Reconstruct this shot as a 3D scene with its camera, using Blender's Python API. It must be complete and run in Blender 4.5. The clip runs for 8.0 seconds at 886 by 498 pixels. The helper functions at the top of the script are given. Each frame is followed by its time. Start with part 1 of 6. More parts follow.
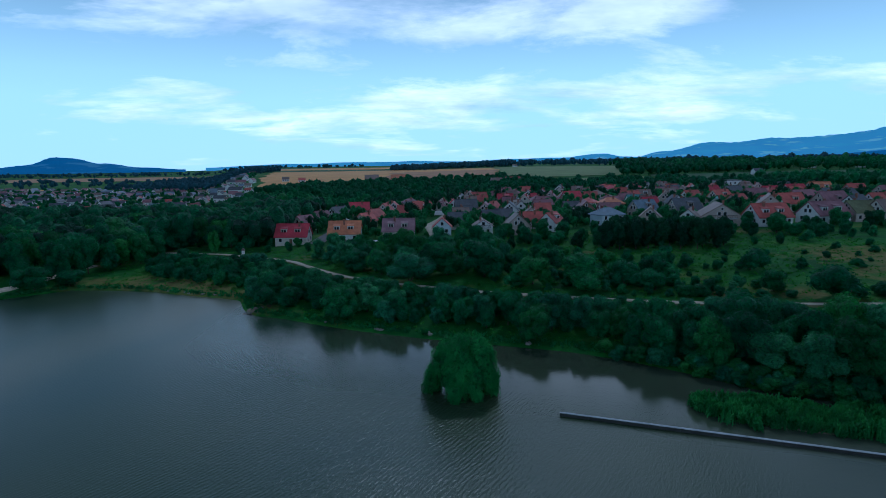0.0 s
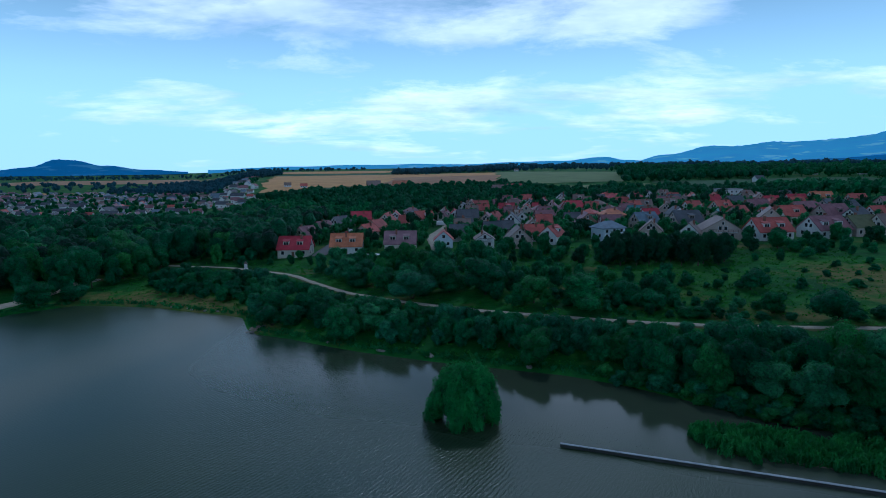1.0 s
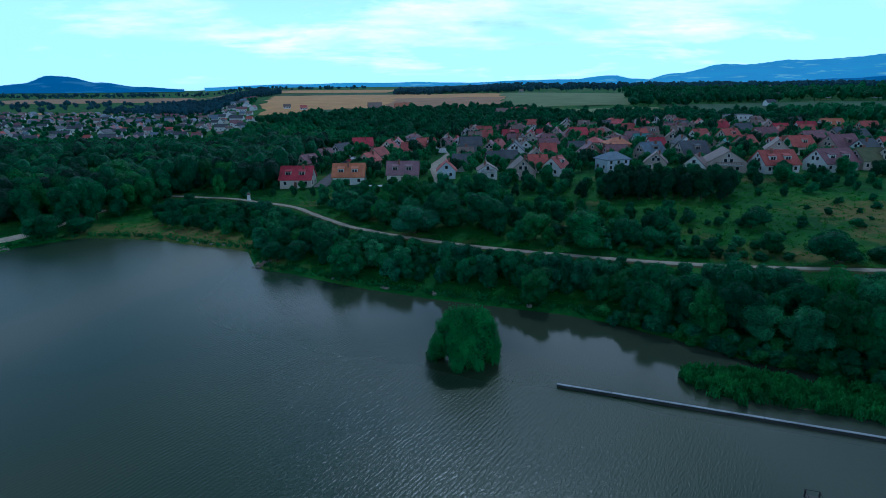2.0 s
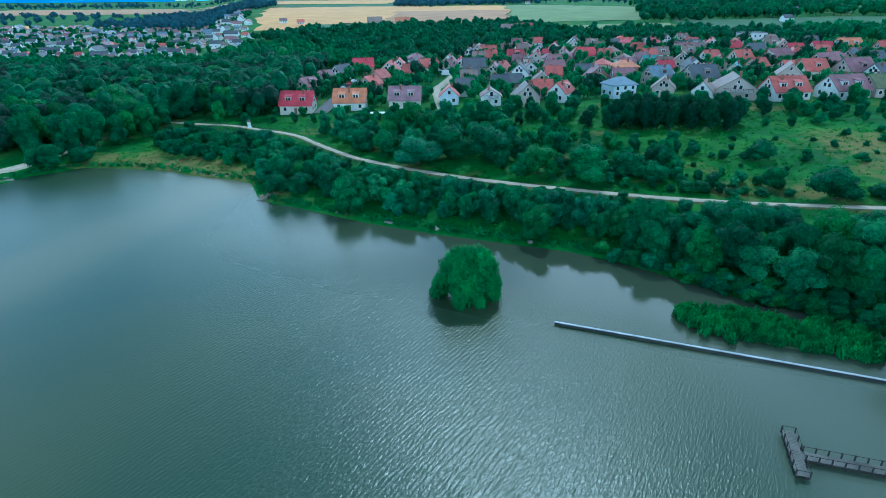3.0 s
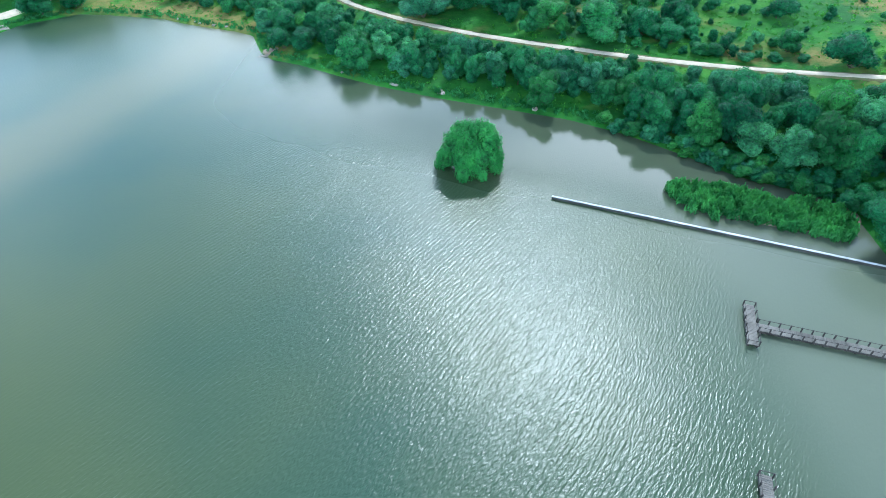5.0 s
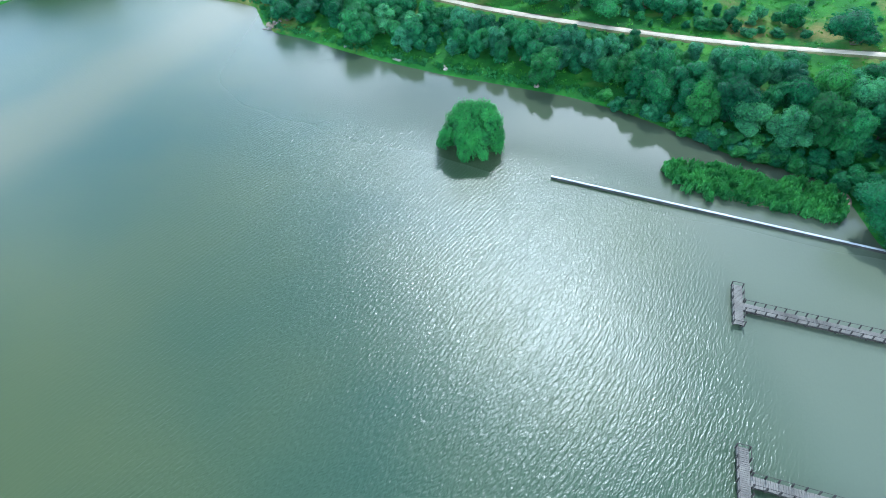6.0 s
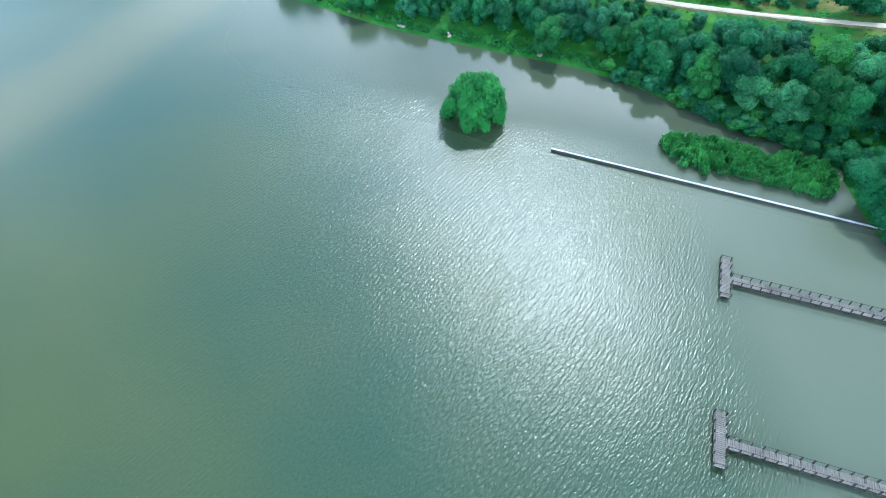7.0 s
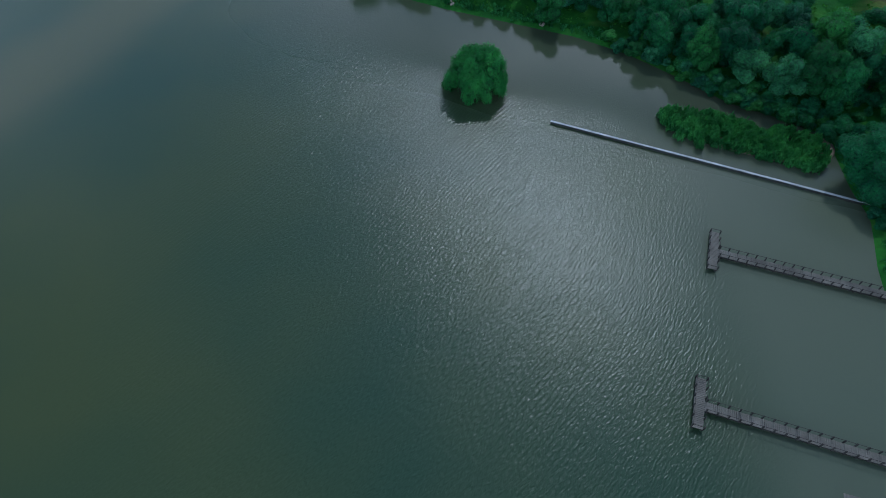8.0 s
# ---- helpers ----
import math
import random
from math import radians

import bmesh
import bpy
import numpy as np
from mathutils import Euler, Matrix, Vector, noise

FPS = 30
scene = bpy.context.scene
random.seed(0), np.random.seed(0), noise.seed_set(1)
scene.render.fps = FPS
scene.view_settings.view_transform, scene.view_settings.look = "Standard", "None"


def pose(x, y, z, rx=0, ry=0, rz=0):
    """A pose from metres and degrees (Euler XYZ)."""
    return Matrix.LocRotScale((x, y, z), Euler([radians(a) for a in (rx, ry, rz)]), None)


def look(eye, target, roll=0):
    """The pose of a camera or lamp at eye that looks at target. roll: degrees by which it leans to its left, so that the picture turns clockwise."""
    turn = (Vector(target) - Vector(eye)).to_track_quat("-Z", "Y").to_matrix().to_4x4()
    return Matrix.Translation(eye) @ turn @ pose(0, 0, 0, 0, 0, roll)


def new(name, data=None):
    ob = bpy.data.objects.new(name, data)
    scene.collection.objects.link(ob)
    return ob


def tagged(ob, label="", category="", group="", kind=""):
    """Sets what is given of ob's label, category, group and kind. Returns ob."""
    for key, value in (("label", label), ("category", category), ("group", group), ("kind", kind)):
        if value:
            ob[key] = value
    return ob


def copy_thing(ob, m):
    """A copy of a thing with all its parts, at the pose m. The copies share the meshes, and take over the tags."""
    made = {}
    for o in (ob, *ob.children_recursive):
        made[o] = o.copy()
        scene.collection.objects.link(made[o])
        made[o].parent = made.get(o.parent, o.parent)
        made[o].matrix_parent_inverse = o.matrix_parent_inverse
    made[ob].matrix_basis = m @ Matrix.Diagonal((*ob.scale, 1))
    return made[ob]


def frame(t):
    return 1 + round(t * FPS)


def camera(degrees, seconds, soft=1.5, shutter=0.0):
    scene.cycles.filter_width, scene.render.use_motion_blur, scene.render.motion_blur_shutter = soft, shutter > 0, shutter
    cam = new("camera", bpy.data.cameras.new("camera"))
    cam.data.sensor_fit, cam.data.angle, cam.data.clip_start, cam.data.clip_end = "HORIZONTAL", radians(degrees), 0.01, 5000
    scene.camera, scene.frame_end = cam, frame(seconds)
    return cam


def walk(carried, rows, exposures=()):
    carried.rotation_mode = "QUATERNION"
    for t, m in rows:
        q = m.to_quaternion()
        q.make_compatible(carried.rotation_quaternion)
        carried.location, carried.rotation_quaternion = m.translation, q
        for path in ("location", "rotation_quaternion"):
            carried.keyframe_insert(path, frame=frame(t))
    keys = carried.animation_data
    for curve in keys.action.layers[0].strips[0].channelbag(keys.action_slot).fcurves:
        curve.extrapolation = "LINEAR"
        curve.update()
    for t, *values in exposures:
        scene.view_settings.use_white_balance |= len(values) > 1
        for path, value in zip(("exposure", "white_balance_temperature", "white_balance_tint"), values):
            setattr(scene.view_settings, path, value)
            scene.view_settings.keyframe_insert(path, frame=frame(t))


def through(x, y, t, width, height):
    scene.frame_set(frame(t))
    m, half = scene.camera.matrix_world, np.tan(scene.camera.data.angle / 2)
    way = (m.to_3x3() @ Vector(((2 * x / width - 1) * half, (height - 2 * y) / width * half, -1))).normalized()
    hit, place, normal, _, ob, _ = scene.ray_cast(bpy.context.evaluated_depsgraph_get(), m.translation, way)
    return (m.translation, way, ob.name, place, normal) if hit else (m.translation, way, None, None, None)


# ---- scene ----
# ---------------------------------------------------------------- tuning
CLOUD_SHIFT = (0.4, 0.2, 0.0)
SKY_STRENGTH, SUN_STRENGTH = 0.11, 2.3
WATER_DARK, WATER_LIGHT = (0.023, 0.056, 0.033), (0.056, 0.076, 0.031)
WAVE_HEIGHT = 0.10
WATER_GLOSS = 0.275
SOFT = 0.65
cam = camera(74.35, 8.0, soft=SOFT)
PATH = [
    (0.0, pose(0.00, 0.00, 32.00, 0, 0, -0.00) @ pose(0, 0, 0, 81.69, 0, 0) @ pose(0, 0, 0, 0, 0, -0.79)),
    (0.5, pose(-0.00, -0.10, 33.96, 0, 0, 0.05) @ pose(0, 0, 0, 81.77, 0, 0) @ pose(0, 0, 0, 0, 0, -0.72)),
    (1.0, pose(-0.02, -0.20, 35.87, 0, 0, 0.13) @ pose(0, 0, 0, 81.92, 0, 0) @ pose(0, 0, 0, 0, 0, -0.65)),
    (1.2, pose(-0.03, -0.24, 36.61, 0, 0, 0.15) @ pose(0, 0, 0, 80.47, 0, 0) @ pose(0, 0, 0, 0, 0, -0.61)),
    (1.5, pose(-0.04, -0.30, 37.71, 0, 0, 0.24) @ pose(0, 0, 0, 78.33, 0, 0) @ pose(0, 0, 0, 0, 0, -0.54)),
    (1.7, pose(-0.06, -0.34, 38.44, 0, 0, 0.30) @ pose(0, 0, 0, 76.71, 0, 0) @ pose(0, 0, 0, 0, 0, -0.48)),
    (2.8, pose(-0.23, -0.65, 42.25, 0, 0, 0.70) @ pose(0, 0, 0, 67.88, 0, 0) @ pose(0, 0, 0, 0, 0, -0.39)),
    (3.0, pose(-0.22, -0.76, 42.95, 0, 0, 0.68) @ pose(0, 0, 0, 66.31, 0, 0) @ pose(0, 0, 0, 0, 0, -0.34)),
    (3.5, pose(-0.16, -1.08, 44.72, 0, 0, 0.81) @ pose(0, 0, 0, 62.48, 0, 0) @ pose(0, 0, 0, 0, 0, -0.26)),
    (4.0, pose(-0.07, -1.43, 46.52, 0, 0, 1.00) @ pose(0, 0, 0, 58.42, 0, 0) @ pose(0, 0, 0, 0, 0, -0.15)),
    (4.5, pose(0.03, -1.79, 48.33, 0, 0, 1.20) @ pose(0, 0, 0, 54.56, 0, 0) @ pose(0, 0, 0, 0, 0, -0.09)),
    (5.0, pose(0.16, -2.17, 50.17, 0, 0, 1.47) @ pose(0, 0, 0, 50.34, 0, 0) @ pose(0, 0, 0, 0, 0, -0.05)),
    (5.2, pose(0.21, -2.32, 50.90, 0, 0, 1.55) @ pose(0, 0, 0, 48.76, 0, 0) @ pose(0, 0, 0, 0, 0, -0.07)),
    (6.3, pose(0.48, -3.12, 54.95, 0, 0, 2.06) @ pose(0, 0, 0, 45.93, 0, 0) @ pose(0, 0, 0, 0, 0, -0.10)),
    (6.5, pose(0.53, -3.30, 55.68, 0, 0, 2.17) @ pose(0, 0, 0, 44.94, 0, 0) @ pose(0, 0, 0, 0, 0, -0.04)),
    (7.0, pose(0.64, -3.76, 57.52, 0, 0, 2.34) @ pose(0, 0, 0, 42.46, 0, 0) @ pose(0, 0, 0, 0, 0, 0.08)),
    (7.5, pose(0.74, -4.26, 59.34, 0, 0, 2.56) @ pose(0, 0, 0, 40.19, 0, 0) @ pose(0, 0, 0, 0, 0, 0.12)),
    (8.0, pose(0.84, -4.76, 61.17, 0, 0, 2.66) @ pose(0, 0, 0, 38.47, 0, 0) @ pose(0, 0, 0, 0, 0, 0.19)),
]
EXPOSURES = [
    (0.0, -2.1, 4600, 6),
    (1.7, -2.08, 4500, 5),
    (2.8, -0.42, 4400, -12),
    (3.5, 0.12, 4600, -8),
    (4.5, 0.92, 5300, 4),
    (7.2, 1.05, 5300, 5),
    (7.5, 0.6, 5300, 5),
    (8.0, -0.90, 5200, 8),
]
walk(cam, PATH, EXPOSURES)

# ---------------------------------------------------------------- light
SUN_HEIGHT, SUN_SIDE = 49.5, 12.0          # degrees above the horizon, degrees right of straight ahead

world = bpy.data.worlds.new("sky")
scene.world = world
world.use_nodes = True
wn, wl = world.node_tree.nodes, world.node_tree.links
wn.clear()


def wnode(kind, **sets):
    n = wn.new(kind)
    for k, v in sets.items():
        n.inputs[k].default_value = v
    return n


def wmath(op, a, b=None):
    n = wn.new("ShaderNodeMath")
    n.operation = op
    for i, v in enumerate((a, b)):
        if v is None:
            continue
        if isinstance(v, (int, float)):
            n.inputs[i].default_value = v
        else:
            wl.new(v, n.inputs[i])
    return n.outputs[0]


sky = wn.new("ShaderNodeTexSky")
sky.sky_type, sky.sun_disc = "NISHITA", False
sky.sun_elevation, sky.sun_rotation = radians(SUN_HEIGHT), radians(SUN_SIDE)
sky.air_density, sky.dust_density, sky.ozone_density = 1.0, 0.15, 3.0
coord = wn.new("ShaderNodeTexCoord").outputs["Generated"]
axes = wn.new("ShaderNodeSeparateXYZ")
wl.new(coord, axes.inputs[0])
lift = wmath("ADD", wmath("MAXIMUM", axes.outputs[2], 0.0), 0.17)
flat = wn.new("ShaderNodeCombineXYZ")
wl.new(wmath("DIVIDE", axes.outputs[0], lift), flat.inputs[0])
wl.new(wmath("DIVIDE", axes.outputs[1], lift), flat.inputs[1])
shift = wn.new("ShaderNodeMapping")
shift.inputs["Location"].default_value = CLOUD_SHIFT
shift.inputs["Scale"].default_value = (0.55, 0.75, 1.0)
wl.new(flat.outputs[0], shift.inputs["Vector"])
billow = wnode("ShaderNodeTexNoise", Scale=2.0, Detail=10.0, Roughness=0.62, Distortion=0.3)
wl.new(shift.outputs[0], billow.inputs["Vector"])
cover = wn.new("ShaderNodeValToRGB")
cover.color_ramp.elements[0].position, cover.color_ramp.elements[1].position = 0.45, 0.62
reach = wn.new("ShaderNodeValToRGB")               # cloud cover by height above the horizon: a low bank, a gap, a high sheet
steps = ((0.0, 0.36), (0.050, 0.42), (0.075, 0.63), (0.115, 0.60), (0.145, 0.40), (0.185, 0.40), (0.205, 0.64), (0.30, 0.70), (0.40, 0.64), (0.56, 0.64), (0.75, 0.42))
while len(reach.color_ramp.elements) < len(steps):
    reach.color_ramp.elements.new(0.5)
for item, (at, v) in zip(reach.color_ramp.elements, steps):
    item.position, item.color = at, (v, v, v, 1)
wl.new(axes.outputs[2], reach.inputs[0])
clear = wnode("ShaderNodeMapRange", **{"From Min": 0.36, "From Max": 0.52, "To Min": 0.0, "To Max": 0.11})
wl.new(axes.outputs[0], clear.inputs["Value"])
thin = wnode("ShaderNodeMapRange", **{"From Min": -0.22, "From Max": -0.50, "To Min": 0.0, "To Max": 0.10})
wl.new(axes.outputs[0], thin.inputs["Value"])
bias = wmath("SUBTRACT", wmath("MULTIPLY", wmath("SUBTRACT", reach.outputs[0], 0.5), 0.62), wmath("ADD", clear.outputs[0], thin.outputs[0]))
wl.new(wmath("ADD", billow.outputs[0], bias), cover.inputs[0])
shade = wnode("ShaderNodeTexNoise", Scale=2.1, Detail=5.0, Roughness=0.6)
wl.new(shift.outputs[0], shade.inputs["Vector"])
cloud = wn.new("ShaderNodeValToRGB")
cloud.color_ramp.elements[0].position, cloud.color_ramp.elements[1].position = 0.32, 0.62
cloud.color_ramp.elements[0].color, cloud.color_ramp.elements[1].color = (14.0, 17.0, 20.0, 1), (32.0, 31.5, 31.5, 1)
wl.new(shade.outputs[0], cloud.inputs[0])
low = wn.new("ShaderNodeValToRGB")                 # haze over the blue, thicker towards the horizon
low.color_ramp.elements[0].position, low.color_ramp.elements[1].position = 0.10, 0.44
low.color_ramp.elements[0].color, low.color_ramp.elements[1].color = (0.85, 0.85, 0.85, 1), (0, 0, 0, 1)
wl.new(axes.outputs[2], low.inputs[0])
air = wn.new("ShaderNodeMix")
air.data_type = "RGBA"
air.inputs[7].default_value = (17.5, 24.0, 26.5, 1)
wl.new(low.outputs[0], air.inputs[0])
wl.new(sky.outputs[0], air.inputs[6])
mixed = wn.new("ShaderNodeMix")
mixed.data_type = "RGBA"
wl.new(wmath("MULTIPLY", cover.outputs[0], 0.9), mixed.inputs[0])
wl.new(air.outputs[2], mixed.inputs[6])
wl.new(cloud.outputs[0], mixed.inputs[7])
back = wn.new("ShaderNodeBackground")
glow = wn.new("ShaderNodeMapRange")                # the bright hazy air low over the land
for k, v in (("From Min", 0.14), ("From Max", 0.32), ("To Min", 1.45), ("To Max", 1.0)):
    glow.inputs[k].default_value = v
wl.new(axes.outputs[2], glow.inputs["Value"])
wl.new(mixed.outputs[2], back.inputs[0])
wl.new(wmath("MULTIPLY", glow.outputs[0], SKY_STRENGTH), back.inputs["Strength"])
out = wn.new("ShaderNodeOutputWorld")
wl.new(back.outputs[0], out.inputs[0])

sun_data = bpy.data.lights.new("sun", "SUN")
sun_data.energy, sun_data.angle, sun_data.color = SUN_STRENGTH, radians(0.55), (1.0, 0.965, 0.93)
sun = new("sun", sun_data)
ce, se = math.cos(radians(SUN_HEIGHT)), math.sin(radians(SUN_HEIGHT))
sun.matrix_world = look((300 * ce * math.sin(radians(SUN_SIDE)), 300 * ce * math.cos(radians(SUN_SIDE)), 300 * se), (0, 0, 0))


# ---------------------------------------------------------------- materials
class Shader:
    """A small helper that wires nodes of one material."""

    def __init__(self, name):
        self.m = bpy.data.materials.new(name)
        self.m.use_nodes = True
        self.n, self.l = self.m.node_tree.nodes, self.m.node_tree.links
        self.p = self.n["Principled BSDF"]
        self.pos = self.n.new("ShaderNodeNewGeometry").outputs["Position"]

    def scaled(self, scale, turn=0.0):
        n = self.n.new("ShaderNodeMapping")
        n.inputs["Scale"].default_value = scale
        n.inputs["Rotation"].default_value = (0, 0, radians(turn))
        self.l.new(self.pos, n.inputs["Vector"])
        return n.outputs[0]

    def turned(self, turn, scale):
        """The place, first turned about z and then scaled."""
        a, b = self.n.new("ShaderNodeMapping"), self.n.new("ShaderNodeMapping")
        a.inputs["Rotation"].default_value = (0, 0, radians(turn))
        b.inputs["Scale"].default_value = scale
        self.l.new(self.pos, a.inputs["Vector"])
        self.l.new(a.outputs[0], b.inputs["Vector"])
        return b.outputs[0]

    def noise(self, scale, detail=4.0, rough=0.55, vector=None, distortion=0.0):
        n = self.n.new("ShaderNodeTexNoise")
        n.inputs["Scale"].default_value, n.inputs["Detail"].default_value = scale, detail
        n.inputs["Roughness"].default_value, n.inputs["Distortion"].default_value = rough, distortion
        self.l.new(vector or self.pos, n.inputs["Vector"])
        return n.outputs[0]

    def ramp(self, value, stops):
        n = self.n.new("ShaderNodeValToRGB")
        e = n.color_ramp.elements
        while len(e) < len(stops):
            e.new(0.5)
        for item, (at, c) in zip(e, stops):
            item.position, item.color = at, (*c, 1)
        self.l.new(value, n.inputs[0])
        return n.outputs[0]

    def mix(self, value, a, b, blend="MIX"):
        n = self.n.new("ShaderNodeMix")
        n.data_type, n.blend_type = "RGBA", blend
        for slot, v in ((0, value), (6, a), (7, b)):
            if isinstance(v, (int, float)):
                n.inputs[slot].default_value = v
            elif isinstance(v, tuple):
                n.inputs[slot].default_value = (*v, 1)
            else:
                self.l.new(v, n.inputs[slot])
        return n.outputs[2]

    def math(self, op, a, b):
        n = self.n.new("ShaderNodeMath")
        n.operation = op
        for i, v in enumerate((a, b)):
            if isinstance(v, (int, float)):
                n.inputs[i].default_value = v
            else:
                self.l.new(v, n.inputs[i])
        return n.outputs[0]

    def random(self):
        return self.n.new("ShaderNodeObjectInfo").outputs["Random"]

    def island(self):
        return self.n.new("ShaderNodeNewGeometry").outputs["Random Per Island"]

    def base(self, v):
        if isinstance(v, tuple):
            self.p.inputs["Base Color"].default_value = (*v, 1)
        else:
            self.l.new(v, self.p.inputs["Base Color"])
        return self

    def bump(self, height, strength=0.5, distance=0.05):
        n = self.n.new("ShaderNodeBump")
        n.inputs["Strength"].default_value, n.inputs["Distance"].default_value = strength, distance
        self.l.new(height, n.inputs["Height"])
        self.l.new(n.outputs[0], self.p.inputs["Normal"])
        return n.outputs[0]

    def rough(self, r, spec=0.5):
        self.p.inputs["Roughness"].default_value = r
        self.p.inputs["Specular IOR Level"].default_value = spec
        return self


def tint(c, k):
    return tuple(min(1.0, v * k) for v in c)


def plain(name, colour, rough=0.8, grain=3.0, spread=0.25, bump=0.02, spec=0.4):
    """A weathered surface of one colour: broad stains, fine grain, slight relief, a little shift from thing to thing."""
    s = Shader(name)
    broad = s.ramp(s.noise(grain * 0.15, 4), [(0.3, tint(colour, 1 - spread)), (0.7, tint(colour, 1 + spread * 0.6))])
    fine = s.ramp(s.noise(grain * 2.2, 6, 0.7), [(0.3, (0.72, 0.72, 0.72)), (0.7, (1.1, 1.1, 1.1))])
    s.base(s.mix(0.6, broad, fine, "MULTIPLY")).rough(rough, spec)
    s.bump(s.noise(grain * 4, 5), 0.4, bump)
    return s.m


def leafy(name, dark, light, through, relief=0.0):
    """Foliage: light comes back from a leaf and some shines through it; clumps and plants differ. relief: fine leafy
    lumps in metres, with shade painted into their hollows.
    """
    s = Shader(name)
    leafc = s.ramp(s.noise(0.55, 3), [(0.3, dark), (0.72, light)])
    if relief:
        grain = s.noise(1.9, 5, 0.75)
        leafc = s.mix(1.0, leafc, s.ramp(grain, [(0.36, (0.28, 0.32, 0.30)), (0.60, (1.2, 1.18, 1.12))]), "MULTIPLY")
        s.bump(grain, 1.0, relief)
    each = s.ramp(s.island(), [(0.0, (0.78, 0.80, 0.78)), (1.0, (1.18, 1.16, 1.05))])
    patch = s.ramp(s.noise(0.11, 3, 0.6), [(0.35, (0.62, 0.70, 0.66)), (0.65, (1.25, 1.2, 1.1))])
    leafc = s.mix(1.0, leafc, patch, "MULTIPLY")
    plant = s.ramp(s.random(), [(0.0, (0.62, 0.74, 0.72)), (0.5, (0.95, 1.0, 0.9)), (1.0, (1.3, 1.22, 0.9))])
    c = s.mix(1.0, s.mix(1.0, leafc, each, "MULTIPLY"), plant, "MULTIPLY")
    s.base(c).rough(0.6, 0.15)
    lit = s.n.new("ShaderNodeBsdfTranslucent")
    s.l.new(s.mix(1.0, c, (1.0, 1.15, 0.55), "MULTIPLY"), lit.inputs["Color"])
    both = s.n.new("ShaderNodeMixShader")
    both.inputs[0].default_value = through
    s.l.new(s.p.outputs[0], both.inputs[1])
    s.l.new(lit.outputs[0], both.inputs[2])
    s.l.new(both.outputs[0], s.n["Material Output"].inputs["Surface"])
    return s.m


LEAVES = {  # shaded leaf, sunlit leaf, share of light that shines through
    "green": ((0.018, 0.110, 0.060), (0.051, 0.232, 0.112), 0.50),
    "fresh": ((0.027, 0.138, 0.048), (0.064, 0.250, 0.080), 0.45),
    "willow": ((0.027, 0.158, 0.055), (0.070, 0.288, 0.098), 0.40),
    "silver": ((0.036, 0.160, 0.106), (0.094, 0.305, 0.190), 0.50),
    "dark": ((0.009, 0.056, 0.036), (0.025, 0.108, 0.062), 0.40),
}
LEAF = {k: leafy("leaf_" + k, *v) for k, v in LEAVES.items()}
CLUMP = {k: leafy("clump_" + k, v[0], v[1], 0.15, 0.55) for k, v in LEAVES.items()}
BARK = plain("bark", (0.11, 0.085, 0.06), 0.95, 6, 0.35, 0.05)
GRASSBLADE = leafy("grass_blade", (0.042, 0.180, 0.028), (0.095, 0.270, 0.050), 0.35)
REED = leafy("reed_leaf", (0.024, 0.120, 0.050), (0.068, 0.245, 0.105), 0.42)


DRY_SPOTS = [(101, 140, 15), (93, 121, 8), (114, 128, 13), (58, 114.5, 5), (71, 112, 5), (28, 141, 6), (-60, 147, 12), (-72, 151.5, 11), (-84, 156, 9), (-95, 157, 8), (-50, 142, 9), (-41, 128, 7)]


def ground_material():
    s = Shader("meadow")
    turf = s.ramp(s.noise(0.05, 5, 0.6), [(0.30, (0.013, 0.076, 0.013)), (0.50, (0.029, 0.152, 0.016)), (0.72, (0.080, 0.210, 0.024))])
    tuft = s.ramp(s.noise(0.9, 6, 0.7), [(0.28, (0.72, 0.74, 0.70)), (0.70, (1.18, 1.16, 1.1))])
    green = s.mix(0.9, turf, tuft, "MULTIPLY")
    weeds = s.ramp(s.noise(0.24, 5, 0.65), [(0.36, (0.55, 0.66, 0.75)), (0.62, (1.15, 1.08, 1.0))])
    green = s.mix(0.9, green, weeds, "MULTIPLY")
    dry = s.ramp(s.noise(0.6, 5, 0.7), [(0.3, (0.15, 0.125, 0.035)), (0.7, (0.25, 0.195, 0.065))])
    where = s.ramp(s.noise(0.033, 4, 0.62, s.scaled((1, 1.5, 1), 20)), [(0.56, (0, 0, 0)), (0.70, (0.85, 0.85, 0.85))])
    for cx, cy, r in DRY_SPOTS:
        gap = s.n.new("ShaderNodeVectorMath")
        gap.operation = "DISTANCE"
        gap.inputs[1].default_value = (cx, cy, 5.0)
        s.l.new(s.pos, gap.inputs[0])
        ragged = s.math("ADD", gap.outputs["Value"], s.math("MULTIPLY", s.math("SUBTRACT", s.noise(0.22, 5, 0.65), 0.5), r * 2.4))
        spot = s.n.new("ShaderNodeMapRange")
        for k, v in (("From Min", r), ("From Max", r * 0.45), ("To Min", 0.0), ("To Max", 0.8)):
            spot.inputs[k].default_value = v
        s.l.new(ragged, spot.inputs["Value"])
        where = s.math("MAXIMUM", where, spot.outputs[0])
    s.base(s.mix(where, green, dry)).rough(0.95, 0.2)
    s.bump(s.noise(2.2, 6, 0.7), 0.8, 0.25)
    return s.m


